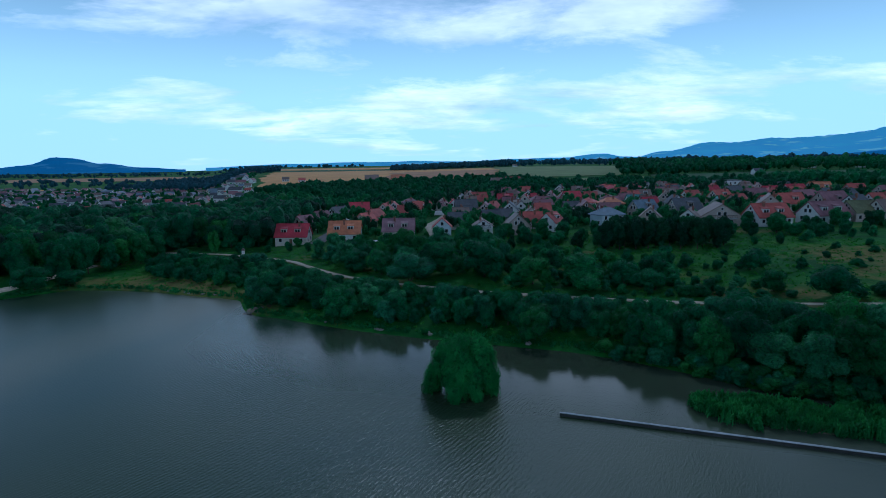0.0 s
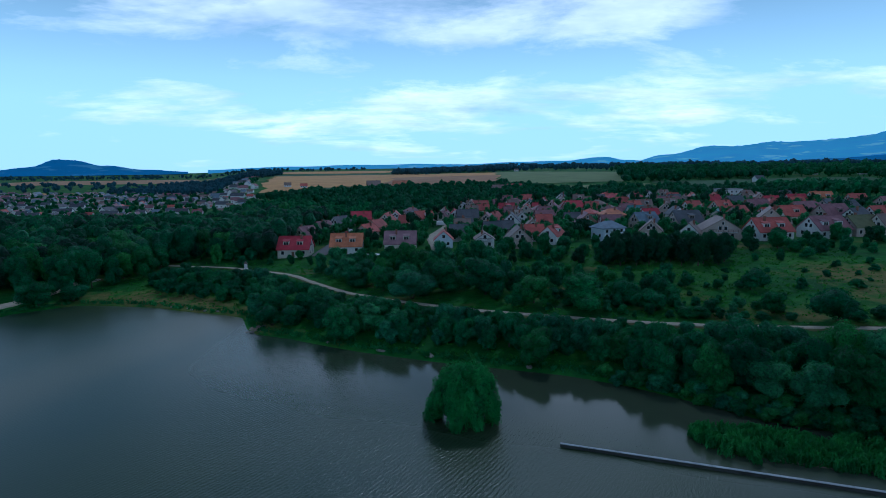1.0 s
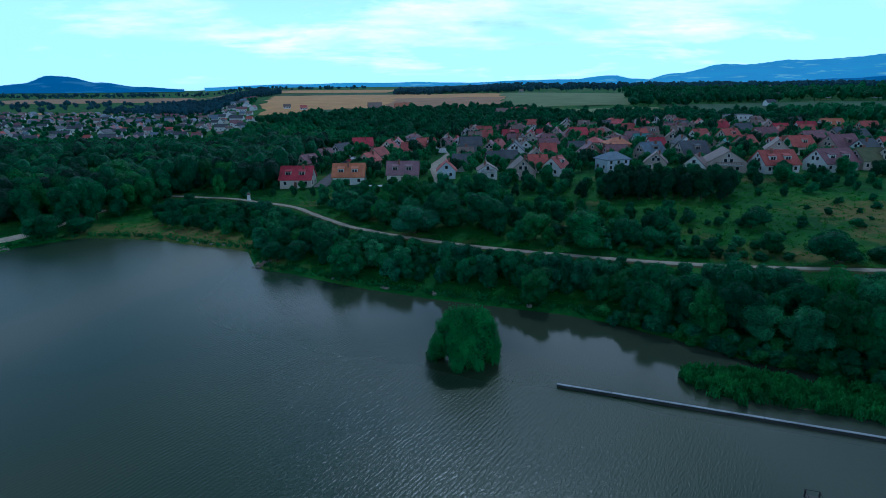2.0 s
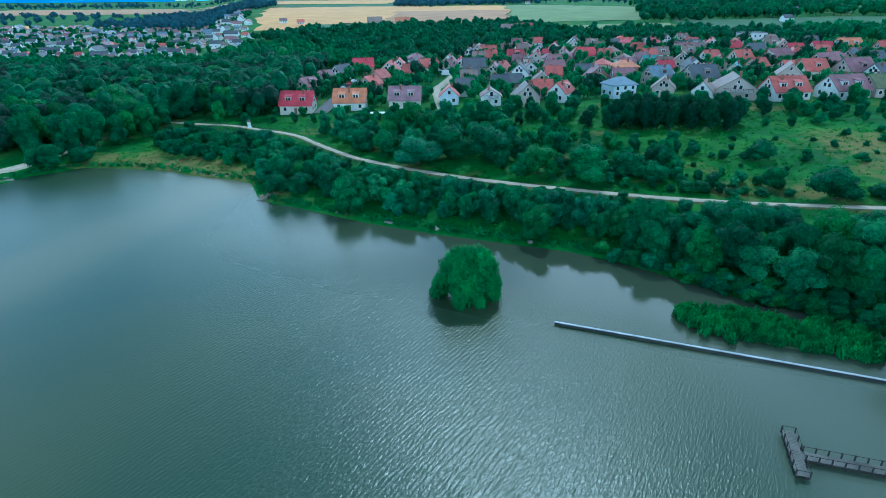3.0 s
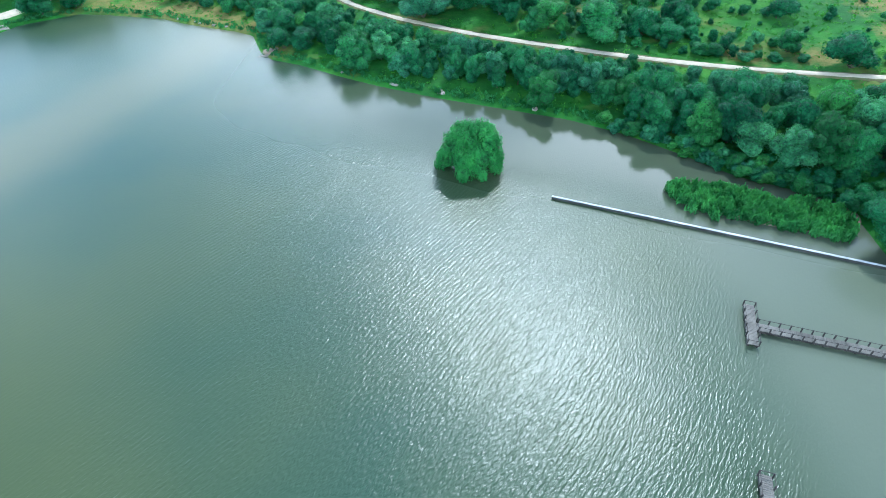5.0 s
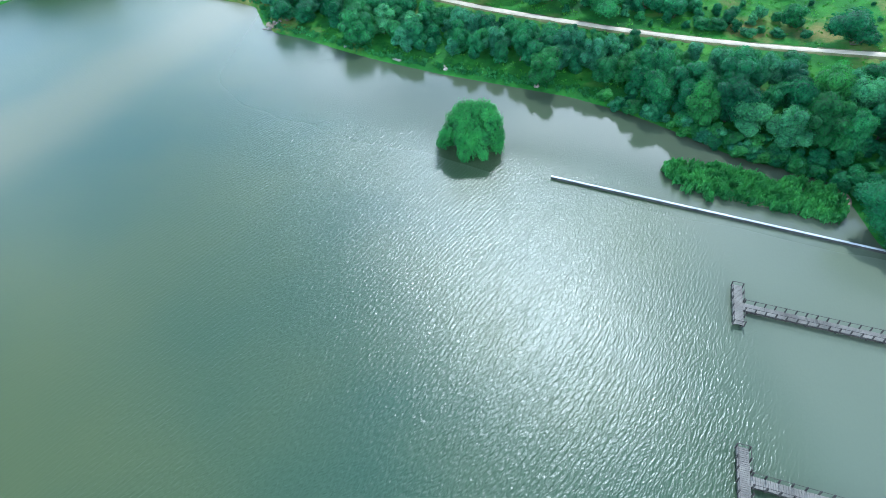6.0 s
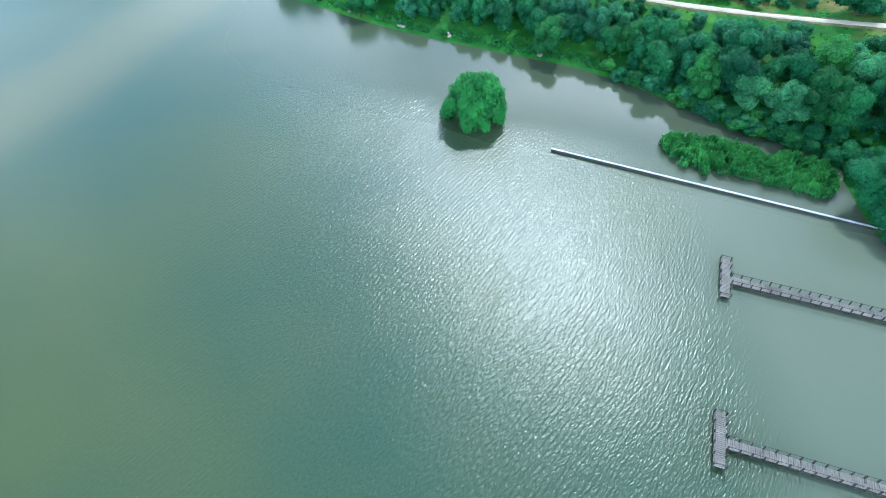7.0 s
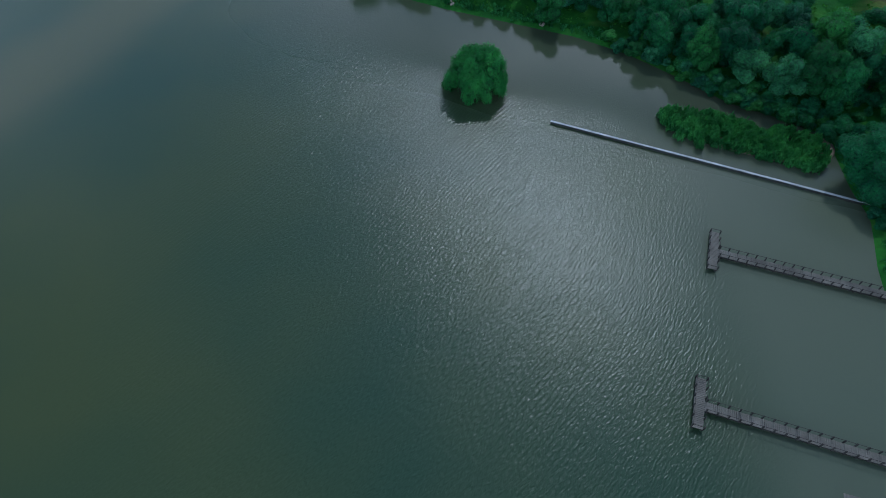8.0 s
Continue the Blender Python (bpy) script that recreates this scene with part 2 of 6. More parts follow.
def water_material():
    """Silty lake water: wind ripples on the open side, calm in the lee of the far bank and the breakwater, a pale
    yellowish band slanting off the dam, paler to the east.
    """
    s = Shader("lake_water")
    s.p.inputs["IOR"].default_value = 1.333
    xyz = s.n.new("ShaderNodeSeparateXYZ")
    s.l.new(s.pos, xyz.inputs[0])
    px, py = xyz.outputs[0], xyz.outputs[1]

    def span(value, a, b, lo, hi):
        n = s.n.new("ShaderNodeMapRange")
        n.interpolation_type = "SMOOTHERSTEP"
        for k, v in (("From Min", a), ("From Max", b), ("To Min", lo), ("To Max", hi)):
            n.inputs[k].default_value = v
        s.l.new(value, n.inputs["Value"])
        return n.outputs[0]

    drift = s.noise(0.035, 2, 0.5)
    lee = s.math("ADD", s.math("ADD", py, s.math("MULTIPLY", px, 0.3625)), s.math("MULTIPLY", drift, 16.0))
    calm = s.math("MULTIPLY", span(lee, 77.0, 102.0, 0.0, 1.0), span(px, -60.0, 0.0, 0.0, 1.0))
    east, west = span(px, 24.0, 42.0, 1.0, 0.16), span(px, -52.0, -19.0, 0.12, 1.0)
    gust = s.ramp(drift, [(0.10, (0.70, 0.70, 0.70)), (0.90, (1.15, 1.15, 1.15))])
    wind = s.math("SUBTRACT", 1.0, s.math("MULTIPLY", calm, 0.86))
    force = s.math("MULTIPLY", s.math("MULTIPLY", wind, gust), s.math("MULTIPLY", east, west))
    silt = s.ramp(s.noise(0.018, 3, 0.5), [(0.35, WATER_DARK), (0.65, WATER_LIGHT)])
    off = s.math("ADD", s.math("SUBTRACT", s.math("MULTIPLY", px, 0.946), s.math("MULTIPLY", py, 0.321)), 96.5)
    off = s.math("ABSOLUTE", s.math("ADD", off, s.math("MULTIPLY", s.math("SUBTRACT", drift, 0.5), 14.0)), 0.0)
    silt = s.mix(span(off, 0.0, 17.0, 0.46, 0.0), silt, (0.130, 0.118, 0.056))
    silt = s.mix(s.math("MULTIPLY", s.math("SUBTRACT", 1.0, east), 0.8), silt, (0.125, 0.142, 0.100))
    s.base(s.mix(s.math("MULTIPLY", calm, 0.8), silt, (0.056, 0.070, 0.042)))
    s.l.new(s.math("ADD", s.math("MULTIPLY", wind, WATER_GLOSS), 0.015), s.p.inputs["Roughness"])
    swell = s.n.new("ShaderNodeTexWave")
    swell.wave_type, swell.bands_direction = "BANDS", "X"
    for k, v in (("Scale", 0.54), ("Distortion", 7.0), ("Detail", 2.5), ("Detail Scale", 0.6), ("Detail Roughness", 0.5)):
        swell.inputs[k].default_value = v
    s.l.new(s.turned(34, (1.0, 0.5, 1)), swell.inputs["Vector"])
    crest = s.noise(4.4, 1.2, 0.5, s.turned(32, (1.0, 0.30, 1)), 0.45)
    cross = s.noise(6.0, 1.5, 0.5, s.turned(46, (1.0, 0.40, 1)), 0.3)
    h = s.math("ADD", s.math("MULTIPLY", crest, 0.65), s.math("ADD", s.math("MULTIPLY", cross, 0.32), s.math("MULTIPLY", swell.outputs["Fac"], span(px, 6.0, 24.0, 0.19, 0.06))))
    s.bump(s.math("MULTIPLY", s.math("SUBTRACT", h, 0.58), force), 1.0, WAVE_HEIGHT)
    return s.m


GROUND = ground_material()
WATER = water_material()
GRAVEL = plain("gravel", (0.52, 0.45, 0.33), 0.95, 4, 0.2, 0.04)
ASPHALT = plain("asphalt", (0.16, 0.15, 0.15), 0.9, 3, 0.2, 0.02)
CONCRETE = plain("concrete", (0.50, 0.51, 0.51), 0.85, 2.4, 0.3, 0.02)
# breakwater body: the shade of its sunless side is put into the colour
CONCRETE_DARK = plain("shaded_concrete", (0.055, 0.055, 0.05), 0.9, 2.4, 0.35, 0.03, 0.15)
DECK = plain("weathered_boards", (0.178, 0.166, 0.142), 0.9, 3, 0.35, 0.02, 0.2)
TIMBER = plain("dark_timber", (0.045, 0.038, 0.034), 0.85, 4, 0.3, 0.02)
STONE = plain("pale_stone", (0.27, 0.24, 0.20), 0.9, 2, 0.3, 0.08)
CLAY = plain("bare_earth", (0.27, 0.20, 0.14), 0.95, 1.5, 0.3, 0.08)
STUBBLE = plain("stubble", (0.66, 0.35, 0.11), 0.95, 0.25, 0.16, 0.1)
PLOUGH = plain("ploughed_earth", (0.44, 0.235, 0.11), 0.95, 0.25, 0.18, 0.1)
CROP = plain("green_crop", (0.055, 0.135, 0.045), 0.95, 0.25, 0.2, 0.1)
HAYFIELD = plain("hay_meadow", (0.19, 0.25, 0.08), 0.95, 0.25, 0.2, 0.1)
# woods of the plain: distance haze is put into this blue-green
HAZED_WOOD = plain("far_wood", (0.026, 0.085, 0.110), 0.95, 0.03, 0.3, 1.0)


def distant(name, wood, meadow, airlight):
    """A far slope: woods with paler fields between them, blue haze put into their colours, and the air's own light as a
    glow over both.
    """
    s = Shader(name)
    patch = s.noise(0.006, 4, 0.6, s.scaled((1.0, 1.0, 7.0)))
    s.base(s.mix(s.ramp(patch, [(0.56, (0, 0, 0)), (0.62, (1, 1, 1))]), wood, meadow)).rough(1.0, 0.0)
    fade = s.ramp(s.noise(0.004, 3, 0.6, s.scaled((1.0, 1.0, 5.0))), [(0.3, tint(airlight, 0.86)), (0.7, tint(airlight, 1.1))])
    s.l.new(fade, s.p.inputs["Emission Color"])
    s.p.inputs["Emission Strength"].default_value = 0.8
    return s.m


# blue base colours and emission stand in for the haze before these slopes
RIDGE_NEAR = distant("hazed_wooded_hill", (0.05, 0.15, 0.26), (0.12, 0.26, 0.34), (0.03, 0.17, 0.46))
RIDGE_FAR = distant("hazed_mountain", (0.12, 0.30, 0.46), (0.34, 0.52, 0.60), (0.16, 0.58, 0.95))
VERGE = plain("dry_verge", (0.13, 0.135, 0.05), 0.95, 3, 0.4, 0.08)
PLASTIC_WHITE = plain("white_sheet", (0.75, 0.75, 0.74), 0.5, 2, 0.1, 0.01)


def roof_material(name, colour):
    s = Shader(name)
    broad = s.ramp(s.noise(0.5, 4), [(0.3, tint(colour, 0.75)), (0.7, tint(colour, 1.12))])
    moss = s.ramp(s.noise(5.0, 5, 0.7), [(0.3, (0.7, 0.7, 0.7)), (0.68, (1.1, 1.1, 1.1))])
    each = s.ramp(s.random(), [(0.0, (0.82, 0.82, 0.84)), (1.0, (1.12, 1.1, 1.08))])
    s.base(s.mix(1.0, s.mix(0.7, broad, moss, "MULTIPLY"), each, "MULTIPLY")).rough(0.62, 0.4)
    course = s.n.new("ShaderNodeTexWave")
    course.wave_type, course.bands_direction, course.wave_profile = "BANDS", "Z", "SAW"
    course.inputs["Scale"].default_value = 0.9
    s.l.new(s.pos, course.inputs["Vector"])
    s.bump(course.outputs["Fac"], 0.7, 0.05)
    return s.m


ROOF = {k: roof_material("roof_" + k, c) for k, c in dict(
    crimson=(0.50, 0.050, 0.075), red=(0.52, 0.125, 0.10), orange=(0.68, 0.24, 0.11), mauve=(0.34, 0.19, 0.21), plum=(0.28, 0.135, 0.15),
    umber=(0.25, 0.18, 0.15), slate=(0.11, 0.115, 0.13), bluegrey=(0.20, 0.26, 0.32), teal=(0.13, 0.33, 0.31), olive=(0.16, 0.17, 0.08)).items()}
WALL = {k: plain("render_" + k, c, 0.85, 1.2, 0.14, 0.01) for k, c in dict(
    white=(0.72, 0.71, 0.69), cream=(0.66, 0.60, 0.51), tan=(0.47, 0.385, 0.33), bluish=(0.56, 0.62, 0.68), brown=(0.27, 0.16, 0.115)).items()}
FRAME = plain("window_frame", (0.72, 0.71, 0.69), 0.5, 3, 0.08, 0.005)
DOORWOOD = plain("door_wood", (0.18, 0.10, 0.06), 0.6, 4, 0.25, 0.01)
BRICK = plain("chimney_brick", (0.28, 0.13, 0.09), 0.9, 5, 0.3, 0.02)
pane = Shader("window_glass")
pane.base((0.02, 0.025, 0.03)).rough(0.06, 0.6)
GLASS = pane.m
CARPAINT = {}
for cname, cc in dict(silver=(0.45, 0.46, 0.48), dark=(0.03, 0.035, 0.045), red=(0.35, 0.03, 0.03), white=(0.75, 0.75, 0.75)).items():
    paint = Shader("paint_" + cname)
    paint.base(paint.mix(0.15, cc, paint.ramp(paint.noise(6), [(0.3, (0.4, 0.38, 0.35)), (0.7, (0.9, 0.9, 0.9))]), "MULTIPLY")).rough(0.25, 0.6)
    CARPAINT[cname] = paint.m
RUBBER = plain("rubber", (0.02, 0.02, 0.02), 0.8, 6, 0.2, 0.005)
# ---------------------------------------------------------------- the lie of the land
SHORE = [(-112, 138), (-110, 144), (-99, 153), (-88, 152), (-75, 149.5), (-67, 145.6), (-60, 143), (-54, 141), (-48.5, 138),
         (-43.8, 127.5), (-40.5, 123.6), (-33.5, 120.7), (-23.7, 114.8), (-16, 110.7), (-3.7, 105.3), (8.7, 101), (20.8, 96.8),
         (30, 91.6), (37.8, 85), (45, 78.1), (52.2, 74.5), (57.5, 71.5), (58.6, 66), (58.2, 58), (58.7, 52), (57.6, 48), (56.1, 43),
         (55, 36), (53.5, 26), (53, 10), (55, -30), (50, -90), (10, -150), (-120, -190), (-260, -150), (-330, -20), (-300, 80),
         (-190, 112), (-135, 126)]


def smooth(a, b, v):
    t = np.clip((v - a) / (b - a), 0, 1)
    return t * t * (3 - 2 * t)


def shore_distance(x, y):
    """Signed distance to the lake's edge: positive on land."""
    x, y = np.asarray(x, float), np.asarray(y, float)
    best = np.full(x.shape, 1e9)
    inside = np.zeros(x.shape, bool)
    n = len(SHORE)
    for i in range(n):
        (ax, ay), (bx, by) = SHORE[i], SHORE[(i + 1) % n]
        dx, dy = bx - ax, by - ay
        s = np.clip(((x - ax) * dx + (y - ay) * dy) / (dx * dx + dy * dy), 0, 1)
        best = np.minimum(best, np.hypot(x - ax - s * dx, y - ay - s * dy))
        if ay != by:
            inside ^= ((ay > y) != (by > y)) & (x < dx * (y - ay) / dy + ax)
    return np.where(inside, -best, best)


def ground(x, y):
    """Height of the land at a place in the plan."""
    x, y = np.asarray(x, float), np.asarray(y, float)
    d = shore_distance(x, y)
    shelf = np.clip(6 + 0.034 * (x + 10), 4.2, 10.5)
    land = 0.35 + (shelf - 0.35) * (1 - np.exp(-np.maximum(d, 0) / 38))
    valley = smooth(-0.41, -0.315, x / np.maximum(y, 1.0))           # the town lies in a flat valley west of the rise
    far = smooth(360, 840, y + 0.15 * np.abs(x - 100)) * 14.5 * valley + smooth(1000, 3500, y) * 4
    ripple = 0.35 * np.sin(x * 0.11 + 1.3) * np.sin(y * 0.09) * smooth(5, 40, d)
    bed = np.maximum(-2.2, 0.35 + d * 0.45)
    valley_floor = -8.0 * smooth(230, 380, y) * (1 - valley)
    return np.where(d < 0, bed, land + far + ripple + valley_floor)


RX, RY = np.arange(-420, 521, 1.5), np.arange(-60, 701, 1.5)
RASTER = ground(*np.meshgrid(RX, RY))


def height(x, y):
    """Height of the land at one place, read off a raster where it is near."""
    u, v = (x + 420) / 1.5, (y + 60) / 1.5
    i, j = int(u), int(v)
    if u < 0 or v < 0 or i > len(RX) - 2 or j > len(RY) - 2:
        return float(ground(np.array([x]), np.array([y]))[0])
    a, b = u - i, v - j
    r = RASTER
    return float((r[j, i] * (1 - a) + r[j, i + 1] * a) * (1 - b) + (r[j + 1, i] * (1 - a) + r[j + 1, i + 1] * a) * b)


# ---------------------------------------------------------------- mesh helpers
def mesh_of(name, verts, faces, material=None, smooth_faces=False):
    me = bpy.data.meshes.new(name)
    me.from_pydata([tuple(map(float, v)) for v in verts], [], [tuple(map(int, f)) for f in faces])
    if material:
        me.materials.append(material)
    if smooth_faces:
        me.polygons.foreach_set("use_smooth", [True] * len(me.polygons))
    me.update()
    return me


def thing(name, label, category, group="", kind=""):
    return tagged(new(name), label, category, group, kind)


def part(name, me, parent, label=""):
    ob = new(name, me)
    ob.parent = parent
    return tagged(ob, label)


class Solid:
    """Collects boxes, prisms and tubes into one mesh."""

    def __init__(self):
        self.v, self.f = [], []

    def add(self, verts, faces):
        k = len(self.v)
        self.v += [tuple(v) for v in verts]
        self.f += [tuple(i + k for i in f) for f in faces]
        return self

    def box(self, x0, y0, z0, x1, y1, z1):
        return self.add([(x0, y0, z0), (x1, y0, z0), (x1, y1, z0), (x0, y1, z0), (x0, y0, z1), (x1, y0, z1), (x1, y1, z1), (x0, y1, z1)],
                        [(3, 2, 1, 0), (4, 5, 6, 7), (0, 1, 5, 4), (1, 2, 6, 5), (2, 3, 7, 6), (3, 0, 4, 7)])

    def bevel_box(self, x0, y0, z0, x1, y1, z1, b):
        """A box with its upper edges worn off."""
        v = [(x0, y0, z0), (x1, y0, z0), (x1, y1, z0), (x0, y1, z0), (x0, y0, z1 - b), (x1, y0, z1 - b), (x1, y1, z1 - b), (x0, y1, z1 - b),
             (x0 + b, y0 + b, z1), (x1 - b, y0 + b, z1), (x1 - b, y1 - b, z1), (x0 + b, y1 - b, z1)]
        return self.add(v, [(3, 2, 1, 0), (0, 1, 5, 4), (1, 2, 6, 5), (2, 3, 7, 6), (3, 0, 4, 7),
                            (4, 5, 9, 8), (5, 6, 10, 9), (6, 7, 11, 10), (7, 4, 8, 11), (8, 9, 10, 11)])

    def tube(self, a, b, ra, rb, sides=6):
        a, b = Vector(a), Vector(b)
        q = (b - a).to_track_quat("Z", "Y")
        vs = []
        for p, r in ((a, ra), (b, rb)):
            for i in range(sides):
                w = 2 * math.pi * i / sides
                vs.append(p + q @ Vector((math.cos(w) * r, math.sin(w) * r, 0)))
        fs = [(i, (i + 1) % sides, sides + (i + 1) % sides, sides + i) for i in range(sides)]
        fs += [tuple(range(sides))[::-1], tuple(range(sides, 2 * sides))]
        return self.add(vs, fs)

    def mesh(self, name, material, smooth_faces=False):
        return mesh_of(name, self.v, self.f, material, smooth_faces)


def quads(centres, normals, sizes, rng, aspect=1.0, upright=0.0):
    """Loose leaf blades: one bent quad at each centre, roughly facing its normal."""
    n = len(centres)
    nn = normals / np.linalg.norm(normals, axis=1, keepdims=True)
    ref = rng.normal(size=(n, 3))
    ref[:, 2] += upright * 4
    u = np.cross(nn, ref)
    u /= np.linalg.norm(u, axis=1, keepdims=True) + 1e-9
    v = np.cross(nn, u)
    a, b = u * sizes[:, None] * 0.5, v * sizes[:, None] * 0.5 * aspect
    bend = nn * sizes[:, None] * 0.18
    vs = np.stack([centres - a - b - bend, centres + a - b * 0.6, centres + a * 0.8 + b - bend, centres - a * 0.7 + b * 0.8], 1).reshape(-1, 3)
    return vs, np.arange(4 * n).reshape(n, 4)


def icosphere(sub):
    bm = bmesh.new()
    bmesh.ops.create_icosphere(bm, subdivisions=sub, radius=1)
    vs = np.array([v.co[:] for v in bm.verts])
    fs = np.array([[v.index for v in f.verts] for f in bm.faces])
    bm.free()
    return vs, fs


ICO1, ICO2 = icosphere(1), icosphere(2)


def soup(name, verts_list, quad_list, tri_list, material, inner=None, leaf_list=()):
    """One mesh out of arrays of corners, four-sided faces and three-sided faces."""
    verts = np.concatenate(verts_list)
    faces = [f for q in (*quad_list, *leaf_list) for f in q.tolist()] + [f for q in tri_list for f in q.tolist()]
    me = bpy.data.meshes.new(name)
    me.from_pydata(verts.tolist(), [], faces)
    me.materials.append(material)
    if inner:
        me.materials.append(inner)
        n = sum(len(q) for q in quad_list) + sum(len(q) for q in leaf_list)
        me.polygons.foreach_set("material_index", [0] * n + [1] * (len(faces) - n))
    me.update()
    return me


def blades(centres, normals, sizes, rng, aspect=2.0, hang=0.0):
    """Loose pointed leaves: one three-cornered blade at each centre, roughly facing its normal; hang turns the tips down."""
    n = len(centres)
    nn = normals / (np.linalg.norm(normals, axis=1, keepdims=True) + 1e-9)
    ref = rng.normal(size=(n, 3))
    ref[:, 2] -= hang * 4
    v = ref - nn * (ref * nn).sum(1, keepdims=True)
    v /= np.linalg.norm(v, axis=1, keepdims=True) + 1e-9
    u = np.cross(nn, v)
    a, b = u * sizes[:, None] * 0.5, v * sizes[:, None] * 0.5 * aspect
    vs = np.stack([centres - a - b * 0.8, centres + a - b * rng.uniform(0.2, 0.9, (n, 1)), centres + b], 1).reshape(-1, 3)
    return vs, np.arange(3 * n).reshape(n, 3)


def crown_mesh(seed, material, blobs, leaves, leaf, shape):
    """A crown about 1 wide and 1 high over z = 0: overlapping clumps of leafy sprays, with gaps and an uneven outline.
    shape: round, tall or bush."""
    rng = np.random.default_rng(seed)
    cs, rs = [], []
    for i in range(blobs):
        w = rng.uniform(0, 2 * math.pi)
        if shape == "bush":
            h, r = rng.uniform(0.18, 0.68), rng.uniform(0.17, 0.27)
            out = rng.uniform(0.05, 0.33) * (1.1 - 0.6 * h)
        elif shape == "tall":
            h, r = rng.uniform(0.2, 0.9), rng.uniform(0.10, 0.19)
            out = rng.uniform(0.02, 0.30) * math.sin(math.pi * min(0.95, h)) ** 0.7
        else:
            h, r = rng.uniform(0.17, 0.83), rng.uniform(0.12, 0.23)
            out = rng.uniform(0.05, 0.37) * math.sin(math.pi * (0.15 + 0.8 * h)) ** 0.6
        cs.append((out * math.cos(w), out * math.sin(w), h)), rs.append(r)
    cs.append((0, 0, 0.40 if shape == "bush" else 0.46)), rs.append(0.20 if shape == "tall" else 0.29)
    blobs += 1
    cs, rs = np.array(cs), np.array(rs)
    vl, tl, k = [], [], 0
    core_v, core_f = ICO2
    for c, r in zip(cs, rs):
        vl.append(c + core_v * r * (0.70 + 0.30 * rng.random((len(core_v), 1))))
        tl.append(core_f + k)
        k += len(core_v)
    n_core = blobs * len(core_f)
    many = leaves * 4
    pick = rng.choice(blobs, many, p=rs ** 2 / (rs ** 2).sum())
    d = rng.normal(size=(many, 3))
    d[:, 2] += 0.35
    d /= np.linalg.norm(d, axis=1, keepdims=True)
    pos = cs[pick] + d * rs[pick][:, None] * rng.uniform(0.80, 1.14, (many, 1))
    gap = np.linalg.norm(pos[:, None, :] - cs[None], axis=2) / rs[None]
    gap[np.arange(many), pick] = 9.0
    open_air = np.nonzero((gap.min(1) > 0.86) & (pos[:, 2] > 0.03))[0][:leaves]
    pos, d = pos[open_air], d[open_air]
    qv, qf = blades(pos, d + rng.normal(size=d.shape) * 0.55 + np.array([0, 0, 0.25]), leaf * rng.uniform(0.6, 1.4, len(pos)), rng, 1.5)
    vl.append(qv), tl.append(qf + k)
    return crown_soup(vl, tl, n_core, material)


def crown_soup(vl, tl, n_core, kind):
    """One crown mesh: the leafy clumps first, then the loose leaves."""
    me = bpy.data.meshes.new("crown")
    faces = np.concatenate(tl)
    me.from_pydata(np.concatenate(vl).tolist(), [], faces.tolist())
    me.materials.append(LEAF[kind]), me.materials.append(CLUMP[kind])
    me.polygons.foreach_set("material_index", [1] * n_core + [0] * (len(faces) - n_core))
    me.polygons.foreach_set("use_smooth", [True] * n_core + [False] * (len(faces) - n_core))
    me.update()
    return me


def squarish(w):
    """How far a blunt, squarish outline reaches in the direction w."""
    return 0.95 / (np.abs(np.cos(w)) ** 2.5 + np.abs(np.sin(w)) ** 2.5) ** (1 / 2.5)


